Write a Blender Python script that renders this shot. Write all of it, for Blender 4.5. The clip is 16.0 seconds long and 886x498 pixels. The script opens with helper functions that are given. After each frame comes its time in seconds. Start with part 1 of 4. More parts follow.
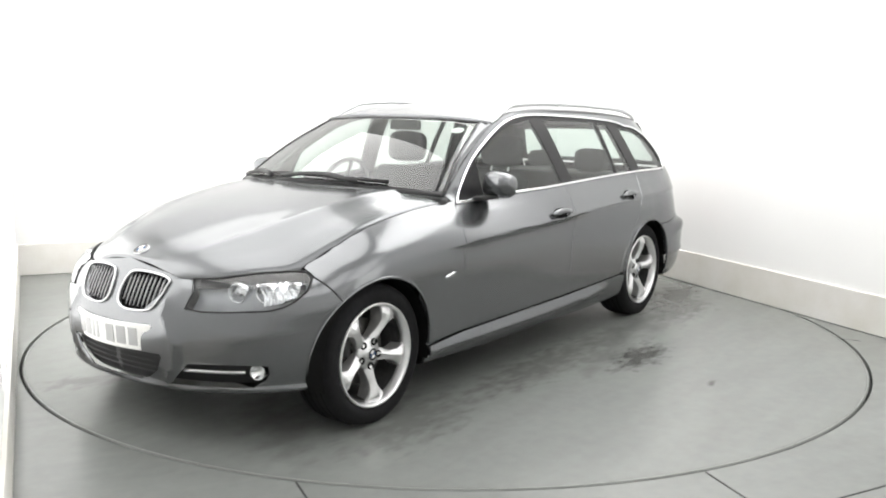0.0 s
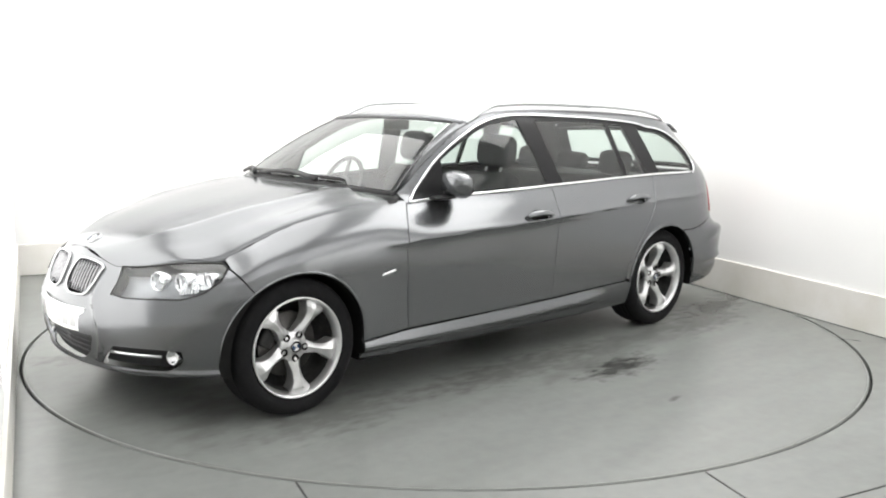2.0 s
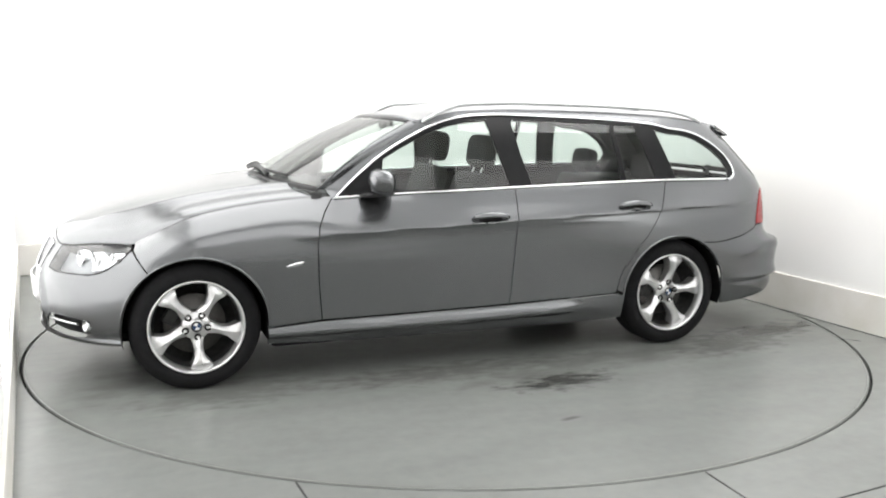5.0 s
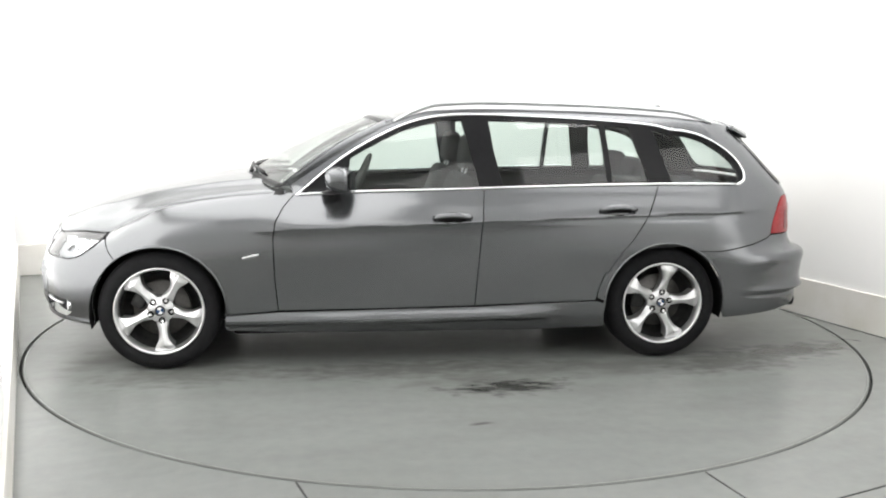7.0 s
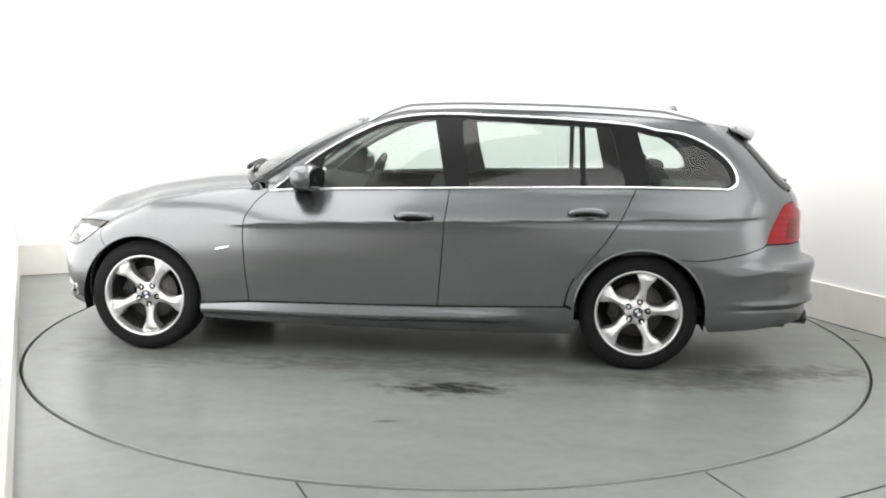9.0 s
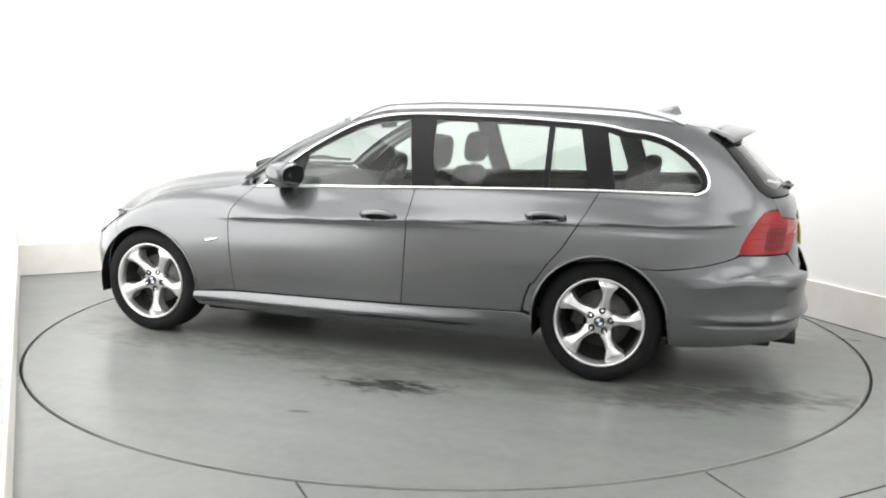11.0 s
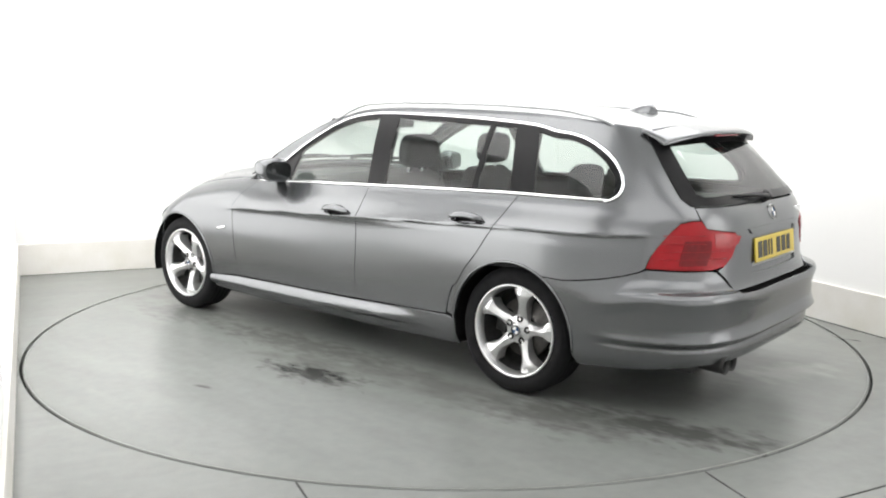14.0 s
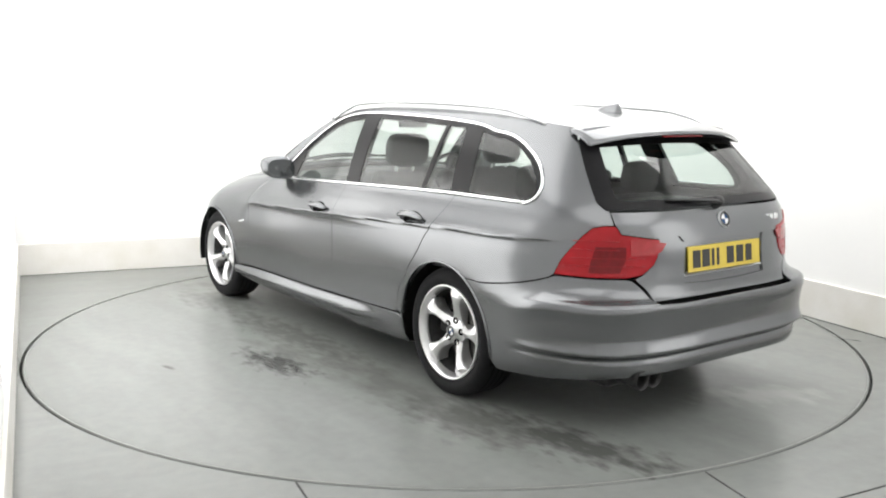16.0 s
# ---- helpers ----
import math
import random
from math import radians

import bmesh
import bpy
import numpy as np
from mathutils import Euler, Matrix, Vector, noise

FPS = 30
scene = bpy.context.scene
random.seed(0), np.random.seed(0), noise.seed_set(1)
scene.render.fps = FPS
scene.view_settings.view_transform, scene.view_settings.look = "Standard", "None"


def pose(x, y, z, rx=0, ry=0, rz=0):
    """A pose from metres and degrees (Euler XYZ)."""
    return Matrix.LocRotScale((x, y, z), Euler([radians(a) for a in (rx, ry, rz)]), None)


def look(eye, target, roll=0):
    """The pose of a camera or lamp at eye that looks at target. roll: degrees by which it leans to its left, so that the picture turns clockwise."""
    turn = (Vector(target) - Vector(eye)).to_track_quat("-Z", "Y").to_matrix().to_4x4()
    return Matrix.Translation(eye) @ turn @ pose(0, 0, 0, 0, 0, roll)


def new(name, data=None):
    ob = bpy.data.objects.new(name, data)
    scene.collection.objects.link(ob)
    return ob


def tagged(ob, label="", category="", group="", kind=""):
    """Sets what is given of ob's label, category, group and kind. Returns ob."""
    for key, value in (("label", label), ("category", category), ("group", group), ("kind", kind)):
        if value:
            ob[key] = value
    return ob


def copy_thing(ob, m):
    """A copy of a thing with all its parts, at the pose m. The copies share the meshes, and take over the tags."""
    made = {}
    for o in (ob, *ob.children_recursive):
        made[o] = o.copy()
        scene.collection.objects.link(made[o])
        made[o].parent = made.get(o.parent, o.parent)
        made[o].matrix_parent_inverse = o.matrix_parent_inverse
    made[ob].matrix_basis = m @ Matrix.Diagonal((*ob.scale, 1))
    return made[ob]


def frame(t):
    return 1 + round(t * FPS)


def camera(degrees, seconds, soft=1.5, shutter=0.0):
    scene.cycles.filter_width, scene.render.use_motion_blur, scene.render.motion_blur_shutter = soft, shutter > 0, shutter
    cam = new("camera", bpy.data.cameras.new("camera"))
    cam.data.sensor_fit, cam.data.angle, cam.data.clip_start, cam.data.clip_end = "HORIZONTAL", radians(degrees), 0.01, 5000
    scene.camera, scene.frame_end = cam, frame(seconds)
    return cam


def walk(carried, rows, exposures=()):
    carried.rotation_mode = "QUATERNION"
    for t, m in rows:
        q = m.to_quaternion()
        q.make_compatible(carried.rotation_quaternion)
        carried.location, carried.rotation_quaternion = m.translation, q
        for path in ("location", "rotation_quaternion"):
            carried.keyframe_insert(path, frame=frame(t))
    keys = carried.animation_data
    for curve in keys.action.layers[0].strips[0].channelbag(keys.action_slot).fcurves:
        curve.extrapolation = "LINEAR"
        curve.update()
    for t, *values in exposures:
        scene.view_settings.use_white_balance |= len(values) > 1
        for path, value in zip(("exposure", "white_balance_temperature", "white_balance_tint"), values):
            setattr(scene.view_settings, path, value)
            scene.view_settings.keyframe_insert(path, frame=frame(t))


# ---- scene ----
# ---------------------------------------------------------------- camera
D, H = 5.517, 1.3855
cam = camera(53.49, 16.0, soft=2.0)
_tilt, _pan = 0.1593, -0.0046
EYE = Vector((0, -D, H))
AIM = EYE + Vector((math.sin(_pan) * math.cos(_tilt), math.cos(_pan) * math.cos(_tilt), -math.sin(_tilt)))
STAND = look(EYE, AIM, 0.82)
walk(cam, [(0.0, STAND), (16.0, STAND)])
scene.view_settings.exposure = 0.0

# ---------------------------------------------------------------- the room's plan
TURN = 24.5                     # the room's turn about the vertical, degrees
U0, U1, V0, V1, TOP = -2.49, 2.45, -5.75, 2.72, 3.1
TABLE_R = 2.468
room = pose(0, 0, 0, 0, 0, TURN)

# ---------------------------------------------------------------- world and lamps
world = bpy.data.worlds.new("world")
scene.world = world
world.use_nodes = True
world.node_tree.nodes["Background"].inputs["Color"].default_value = (0.8, 0.85, 0.9, 1)
world.node_tree.nodes["Background"].inputs["Strength"].default_value = 0.05


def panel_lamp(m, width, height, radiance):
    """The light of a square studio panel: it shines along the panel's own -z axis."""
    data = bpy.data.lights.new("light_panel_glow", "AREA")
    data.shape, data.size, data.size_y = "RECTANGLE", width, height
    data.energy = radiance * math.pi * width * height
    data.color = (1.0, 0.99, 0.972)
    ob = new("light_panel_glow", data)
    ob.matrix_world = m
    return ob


# u, v, size along u, size along v, radiance
LIGHT_PLAN = [(-1.32, 0.4, 2.1, 4.3, 2.9), (1.36, 0.4, 2.1, 4.3, 4.7), (-1.22, -3.9, 2.1, 2.8, 1.8), (1.22, -3.9, 2.1, 2.8, 1.8)]
for u, v, su, sv, radiance in LIGHT_PLAN:
    panel_lamp(room @ pose(u, v, TOP - 0.07), su, sv, radiance)
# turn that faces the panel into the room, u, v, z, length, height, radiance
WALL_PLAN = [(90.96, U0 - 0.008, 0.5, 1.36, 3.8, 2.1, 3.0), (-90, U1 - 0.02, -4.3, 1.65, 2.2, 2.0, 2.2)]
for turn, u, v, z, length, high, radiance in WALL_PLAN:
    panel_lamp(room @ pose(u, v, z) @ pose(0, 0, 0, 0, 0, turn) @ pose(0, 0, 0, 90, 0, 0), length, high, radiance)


# ---------------------------------------------------------------- mesh helpers
def part(name, bm, material, parent=None, label="", smooth=True):
    me = bpy.data.meshes.new(name)
    bm.normal_update()
    bm.to_mesh(me)
    bm.free()
    if material:
        for m in (material if isinstance(material, (list, tuple)) else [material]):
            me.materials.append(m)
    if smooth:
        me.polygons.foreach_set("use_smooth", [True] * len(me.polygons))
        me.update()
    ob = new(name, me)
    ob.parent = parent
    if label:
        tagged(ob, label)
    return ob


def box(bm, x0, x1, y0, y1, z0, z1, m=None, bevel=0.0, seg=2):
    r = bmesh.ops.create_cube(bm, size=1.0)
    vs = r["verts"]
    bmesh.ops.scale(bm, vec=(x1 - x0, y1 - y0, z1 - z0), verts=vs)
    bmesh.ops.translate(bm, vec=((x0 + x1) / 2, (y0 + y1) / 2, (z0 + z1) / 2), verts=vs)
    if m is not None:
        bmesh.ops.transform(bm, matrix=m, verts=vs)
    if bevel:
        es = list({e for v in vs for e in v.link_edges})
        bmesh.ops.bevel(bm, geom=es, offset=bevel, segments=seg, profile=0.5, affect="EDGES")
    return bm


def lathe(bm, profile, n=48, m=None, closed=False):
    """Turn a profile of (radius, height) about the z axis."""
    rings = []
    for k in range(n):
        a = 2 * math.pi * k / n
        rings.append([bm.verts.new((r * math.cos(a), r * math.sin(a), h)) for r, h in profile])
    count = len(profile)
    for k in range(n):
        p, q = rings[k], rings[(k + 1) % n]
        for i in range(count if closed else count - 1):
            j = (i + 1) % count
            bm.faces.new((p[i], q[i], q[j], p[j]))
    vs = [v for r in rings for v in r]
    bmesh.ops.remove_doubles(bm, verts=vs, dist=1e-5)
    if m is not None:
        bmesh.ops.transform(bm, matrix=m, verts=[v for v in bm.verts if v in set(vs)])
    return bm


# ---------------------------------------------------------------- materials
def mat(name, colour, rough=0.5, metal=0.0, coat=0.0, vary=0.0, scale=8.0, bump=0.0, bump_scale=60.0,
        rough_vary=0.0, colour2=None, transmission=0.0, ior=1.45, emit=None, emit_power=0.0, alpha=1.0):
    m = bpy.data.materials.new(name)
    m.use_nodes = True
    nt = m.node_tree
    b = nt.nodes["Principled BSDF"]
    b.inputs["Base Color"].default_value = (*colour, 1)
    b.inputs["Roughness"].default_value = rough
    b.inputs["Metallic"].default_value = metal
    b.inputs["Coat Weight"].default_value = coat
    b.inputs["Coat Roughness"].default_value = 0.1
    b.inputs["IOR"].default_value = ior
    b.inputs["Transmission Weight"].default_value = transmission
    b.inputs["Alpha"].default_value = alpha
    if emit:
        b.inputs["Emission Color"].default_value = (*emit, 1)
        b.inputs["Emission Strength"].default_value = emit_power
    tc = nt.nodes.new("ShaderNodeTexCoord")
    if vary or rough_vary:
        n = nt.nodes.new("ShaderNodeTexNoise")
        n.inputs["Scale"].default_value, n.inputs["Detail"].default_value = scale, 6
        nt.links.new(tc.outputs["Object"], n.inputs["Vector"])
        if vary:
            mix = nt.nodes.new("ShaderNodeMix")
            mix.data_type = "RGBA"
            other = colour2 or tuple(max(0.0, c * (1 - vary)) for c in colour)
            mix.inputs[6].default_value, mix.inputs[7].default_value = (*colour, 1), (*other, 1)
            ramp = nt.nodes.new("ShaderNodeMapRange")
            ramp.inputs[1].default_value, ramp.inputs[2].default_value = 0.35, 0.7
            nt.links.new(n.outputs["Fac"], ramp.inputs[0])
            nt.links.new(ramp.outputs[0], mix.inputs[0])
            nt.links.new(mix.outputs[2], b.inputs["Base Color"])
        if rough_vary:
            r = nt.nodes.new("ShaderNodeMapRange")
            r.inputs[3].default_value, r.inputs[4].default_value = rough - rough_vary, rough + rough_vary
            nt.links.new(n.outputs["Fac"], r.inputs[0])
            nt.links.new(r.outputs[0], b.inputs["Roughness"])
    if bump:
        n2 = nt.nodes.new("ShaderNodeTexNoise")
        n2.inputs["Scale"].default_value, n2.inputs["Detail"].default_value = bump_scale, 4
        nt.links.new(tc.outputs["Object"], n2.inputs["Vector"])
        bp = nt.nodes.new("ShaderNodeBump")
        bp.inputs["Strength"].default_value, bp.inputs["Distance"].default_value = bump, 0.01
        nt.links.new(n2.outputs["Fac"], bp.inputs["Height"])
        nt.links.new(bp.outputs["Normal"], b.inputs["Normal"])
    return m


def floor_material(name, streak_turn, stains=()):
    """Worn grey floor paint: broad pale and dark patches, drag streaks, small specks."""
    m = mat(name, (0.24, 0.25, 0.24), rough=0.3)
    nt = m.node_tree
    b = nt.nodes["Principled BSDF"]
    tc = nt.nodes.new("ShaderNodeTexCoord")

    def noise_at(scale, stretch=(1, 1, 1), turn=0.0, detail=2):
        mp = nt.nodes.new("ShaderNodeMapping")
        mp.inputs["Scale"].default_value = stretch
        mp.inputs["Rotation"].default_value = (0, 0, turn)
        nt.links.new(tc.outputs["Object"], mp.inputs["Vector"])
        n = nt.nodes.new("ShaderNodeTexNoise")
        n.inputs["Scale"].default_value, n.inputs["Detail"].default_value = scale, detail
        nt.links.new(mp.outputs["Vector"], n.inputs["Vector"])
        return n.outputs["Fac"]

    def ramp(fac, lo, hi, a, c):
        r = nt.nodes.new("ShaderNodeMapRange")
        r.inputs[1].default_value, r.inputs[2].default_value, r.inputs[3].default_value, r.inputs[4].default_value = lo, hi, a, c
        nt.links.new(fac, r.inputs[0])
        return r.outputs[0]

    def mixed(fac, a, c):
        x = nt.nodes.new("ShaderNodeMix")
        x.data_type = "RGBA"
        nt.links.new(fac, x.inputs[0])
        for k, v in ((6, a), (7, c)):
            if isinstance(v, tuple):
                x.inputs[k].default_value = (*v, 1)
            else:
                nt.links.new(v, x.inputs[k])
        return x.outputs[2]

    broad = ramp(noise_at(0.9, detail=7), 0.25, 0.75, 0, 1)
    c1 = mixed(broad, (0.200, 0.210, 0.199), (0.186, 0.196, 0.187))
    streak = ramp(noise_at(1.3, (1, 5, 1), streak_turn, 7), 0.35, 0.9, 0, 0.5)
    c2 = mixed(streak, c1, (0.14, 0.145, 0.138))
    c3 = c2
    for x, y, rx, ry, turn, strength, tone in stains:
        mp = nt.nodes.new("ShaderNodeMapping")
        mp.vector_type = "TEXTURE"
        mp.inputs["Location"].default_value = (x, y, 0)
        mp.inputs["Rotation"].default_value = (0, 0, radians(turn))
        mp.inputs["Scale"].default_value = (rx, ry, 1)
        nt.links.new(tc.outputs["Object"], mp.inputs["Vector"])
        ln = nt.nodes.new("ShaderNodeVectorMath")
        ln.operation = "LENGTH"
        nt.links.new(mp.outputs["Vector"], ln.inputs[0])
        ad = nt.nodes.new("ShaderNodeMath")
        ad.operation = "MULTIPLY_ADD"
        nt.links.new(noise_at(9 if tone < .1 else 5, (1, 2, 1), radians(turn), 6), ad.inputs[0])
        ad.inputs[1].default_value = 2.6
        nt.links.new(ln.outputs["Value"], ad.inputs[2])
        c3 = mixed(ramp(ad.outputs[0], 1.55, 2.35, strength, 0.0), c3, (tone, tone * 1.02, tone * .96))
    fine = nt.nodes.new("ShaderNodeMix")
    fine.data_type, fine.blend_type = "RGBA", "MULTIPLY"
    fine.inputs[0].default_value = 1.0
    nt.links.new(c3, fine.inputs[6])
    grain = nt.nodes.new("ShaderNodeCombineColor")
    for k in range(3):
        nt.links.new(ramp(noise_at(15, (1, 1, 1), 0.0, 8), 0.25, 0.75, 0.95, 1.05), grain.inputs[k])
    nt.links.new(grain.outputs[0], fine.inputs[7])
    nt.links.new(fine.outputs[2], b.inputs["Base Color"])
    relief = nt.nodes.new("ShaderNodeBump")
    relief.inputs["Strength"].default_value, relief.inputs["Distance"].default_value = 0.06, 0.01
    nt.links.new(noise_at(70, (1, 1, 1), 0.0, 5), relief.inputs["Height"])
    nt.links.new(relief.outputs["Normal"], b.inputs["Normal"])
    b.inputs["Roughness"].default_value = 0.26
    return m


M_FLOOR = floor_material("floor_paint", 0.4)
M_TABLE = floor_material("table_paint", 0.1, [
    (0.15, -1.27, 0.36, 0.13, 4, 0.95, 0.03), (0.02, -1.12, 0.42, 0.10, 10, 0.55, 0.10), (1.92, -0.77, 0.60, 0.15, 11, 0.85, 0.06), (-1.5, -0.90, 0.45, 0.24, 10, 0.5, 0.09),
    (1.45, -0.95, 0.45, 0.22, 5, 0.7, 0.085), (-0.35, -0.93, 0.85, 0.17, 2, 0.65, 0.09), (-2.1, 0.7, 0.24, 0.12, -25, 0.75, 0.09), (-0.09, -1.78, 0.06, 0.025, 20, 0.8, 0.07),
    (0.75, -0.98, 0.75, 0.18, -3, 0.6, 0.1), (2.03, 0.5, 0.40, 0.15, 60, 0.4, 0.36), (-1.9, -0.5, 0.45, 0.18, 60, 0.5, 0.1)])
M_WALL = mat("white_wall_paint", (0.86, 0.86, 0.855), rough=0.75, vary=0.03, scale=1.5, bump=0.05, bump_scale=90)
M_SKIRT = mat("off_white_board", (0.74, 0.725, 0.70), rough=0.55, vary=0.12, scale=3.5, bump=0.08, bump_scale=40, colour2=(0.66, 0.64, 0.59))
# near black: paints the shade in the turntable gap, also colours the floor cracks
M_GROOVE = mat("gap_shade_and_crack", (0.016, 0.018, 0.017), rough=0.7, vary=0.3, scale=20)
M_EDGE = mat("worn_steel_edge", (0.18, 0.187, 0.178), rough=0.35, metal=0.1, vary=0.25, scale=18)
M_PANEL_FRAME = mat("white_enamel", (0.8, 0.8, 0.8), rough=0.4, vary=0.05)

# ---------------------------------------------------------------- setting
def structure(name, bm, material, label, category):
    ob = part(name, bm, material, None, smooth=False)
    ob.matrix_world = room
    return tagged(ob, label, category, kind="structure")


def floor_with_hole():
    bm = bmesh.new()
    n = 128
    inner = [bm.verts.new((math.cos(2 * math.pi * k / n) * (TABLE_R + 0.014), math.sin(2 * math.pi * k / n) * (TABLE_R + 0.014), 0)) for k in range(n)]
    outer = []
    for k in range(n):
        a = 2 * math.pi * k / n
        c, s = math.cos(a), math.sin(a)
        r = 7.5 / max(abs(c), abs(s))
        outer.append(bm.verts.new((c * r, s * r, 0)))
    low = [bm.verts.new((v.co.x, v.co.y, -0.05)) for v in inner]
    for k in range(n):
        j = (k + 1) % n
        bm.faces.new((inner[k], outer[k], outer[j], inner[j]))
        bm.faces.new((inner[j], low[j], low[k], inner[k]))
    return bm


structure("floor", floor_with_hole(), M_FLOOR, "worn pale grey painted concrete floor round the turntable", "floor")
joints = bmesh.new()
for x0, y0, x1, y1 in ((-.549, -2.425, -.40, -2.75), (1.02, -2.27, 1.22, -2.85), (1.40, -2.51, 1.90, -2.25), (2.45, -.19, 2.56, -.23)):
    v = Vector((x1 - x0, y1 - y0, 0))
    ang = math.degrees(math.atan2(v.y, v.x))
    box(joints, 0, v.length, -.004, .004, -.004, .0015, room.inverted() @ pose(x0, y0, 0, 0, 0, ang))
structure("trim_joint", joints, M_GROOVE, "thin dark cracks in the floor paint", "floor joint")
# disc under the edge gap, its near-black colour stands for the shade down there
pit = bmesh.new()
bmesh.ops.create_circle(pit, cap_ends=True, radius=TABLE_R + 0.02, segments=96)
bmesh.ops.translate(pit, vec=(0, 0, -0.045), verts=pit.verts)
structure("trim_groove", pit, M_GROOVE, "near-black disc that paints the shade in the turntable's edge gap", "groove")
W = 0.12


def splay(name, bm):
    """The west wall stands one degree out of square."""
    if name.endswith("west"):
        for v in bm.verts:
            v.co.x -= 0.015 + 0.0167 * (v.co.y + 0.3)
    return bm


walls = [("wall_north", U0 - W - 0.08, U1 + W, V1, V1 + W), ("wall_east", U1, U1 + W, V0, V1), ("wall_west", U0 - W, U0, V0, V1),
         ("wall_south", U0 - W, U1 + W, V0 - W, V0)]
for name, a, b_, c, d in walls:
    structure(name, splay(name, box(bmesh.new(), a, b_, c, d, -0.02, TOP)), M_WALL, "plain bright white painted studio wall", "wall")
structure("ceiling", box(bmesh.new(), U0 - W, U1 + W, V0 - W, V1 + W, TOP, TOP + 0.1), M_WALL, "plain white studio ceiling with light panels", "ceiling")
S, SH = 0.018, 0.256
for name, a, b_, c, d in [("baseboard_north", U0 - 0.06, U1, V1 - S, V1), ("baseboard_east", U1 - S, U1, V0 + S, V1 - S - 0.002),
                          ("baseboard_west", U0, U0 + S, V0 + S, V1 - S - 0.002)]:
    structure(name, splay(name, box(bmesh.new(), a, b_, c, d, 0.003, SH, bevel=0.003)), M_SKIRT, "tall off-white scuffed board along the wall's foot", "baseboard")


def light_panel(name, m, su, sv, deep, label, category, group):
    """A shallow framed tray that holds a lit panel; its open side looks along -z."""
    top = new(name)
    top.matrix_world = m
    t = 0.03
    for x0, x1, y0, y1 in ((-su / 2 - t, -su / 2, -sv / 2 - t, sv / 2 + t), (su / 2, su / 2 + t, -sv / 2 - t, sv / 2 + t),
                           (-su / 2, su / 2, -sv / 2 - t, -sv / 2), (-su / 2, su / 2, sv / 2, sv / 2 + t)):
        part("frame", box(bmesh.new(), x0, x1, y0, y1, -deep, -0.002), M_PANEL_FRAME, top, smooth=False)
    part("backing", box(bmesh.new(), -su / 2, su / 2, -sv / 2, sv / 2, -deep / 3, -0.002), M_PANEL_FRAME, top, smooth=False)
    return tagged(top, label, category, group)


for u, v, su, sv, radiance in LIGHT_PLAN:
    light_panel("ceiling_light", room @ pose(u, v, TOP), su, sv, 0.09, "white framed studio light panel on the ceiling", "ceiling light", "studio ceiling lights")
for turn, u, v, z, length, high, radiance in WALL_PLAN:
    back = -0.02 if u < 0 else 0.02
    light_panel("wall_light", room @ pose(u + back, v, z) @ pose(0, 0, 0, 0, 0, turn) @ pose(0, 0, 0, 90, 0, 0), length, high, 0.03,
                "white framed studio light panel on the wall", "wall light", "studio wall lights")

# ---------------------------------------------------------------- turntable
turntable = new("turntable")
tagged(turntable, "flush round grey painted car turntable with an oil stain", "turntable")
disc = bmesh.new()
lathe(disc, [(0.0, 0.0), (0.6, 0.0), (1.4, 0.0), (TABLE_R - 0.004, 0.0), (TABLE_R, -0.004), (TABLE_R, -0.04)], n=160)
part("deck", disc, M_TABLE, turntable, smooth=False)


ring = bmesh.new()
lathe(ring, [(TABLE_R - 0.012, 0.0006), (TABLE_R - 0.0045, 0.0006)], n=160)
part("edge_band", ring, M_EDGE, turntable, "worn steel edge band")

# ---------------------------------------------------------------- car materials
M_PAINT = mat("grey_metallic_paint", (0.17, 0.175, 0.182), rough=0.255, metal=0.87, coat=0.5, vary=0.08, scale=900, bump=0.012, bump_scale=5)
M_PAINT.node_tree.nodes["Principled BSDF"].inputs["Specular Tint"].default_value = (0.75, 0.755, 0.76, 1)   # dull edge gloss of the flake
M_BLACK = mat("black_trim_plastic", (0.018, 0.018, 0.019), rough=0.45, vary=0.3, scale=120, bump=0.05, bump_scale=300)
M_GLOSS = mat("gloss_black_pillar", (0.010, 0.010, 0.011), rough=0.28, vary=0.2, scale=30, ior=1.25)
M_SHELL = mat("dark_inner_shell", (0.008, 0.008, 0.008), rough=0.9, ior=1.2, vary=0.3, scale=30)
M_CHROME = mat("bright_chrome", (0.82, 0.83, 0.84), rough=0.12, metal=1.0, rough_vary=0.04, scale=40)
M_KIDNEY = mat("soft_chrome", (0.50, 0.505, 0.51), rough=0.22, metal=1.0, rough_vary=0.05, scale=40)
# base colour darkened to stand for the car's dark reflection in the mirror
M_MIRROR = mat("dark_reflection_mirror", (0.10, 0.105, 0.11), rough=0.05, metal=1.0, rough_vary=0.02, scale=20)
M_SATIN = mat("satin_aluminium", (0.62, 0.63, 0.64), rough=0.32, metal=1.0, rough_vary=0.06, scale=60)
M_ALLOY = mat("silver_alloy_lacquer", (0.72, 0.72, 0.725), rough=0.3, metal=0.8, coat=0.3, vary=0.08, scale=25)
M_RIMDARK = mat("dusty_wheel_barrel", (0.05, 0.05, 0.05), rough=0.5, metal=0.6, vary=0.4, scale=30)
M_DISC = mat("brushed_brake_steel", (0.14, 0.135, 0.13), rough=0.45, metal=0.7, vary=0.2, scale=60)
M_RUBBER = mat("tyre_rubber", (0.011, 0.011, 0.012), rough=0.85, ior=1.3, vary=0.3, scale=40, bump=0.12, bump_scale=150)
M_CLOTH = mat("charcoal_seat_cloth", (0.035, 0.036, 0.038), rough=0.9, vary=0.25, scale=200, bump=0.1, bump_scale=400)
M_CABIN = mat("dark_cabin_plastic", (0.03, 0.031, 0.033), rough=0.6, vary=0.2, scale=50, bump=0.05, bump_scale=300)
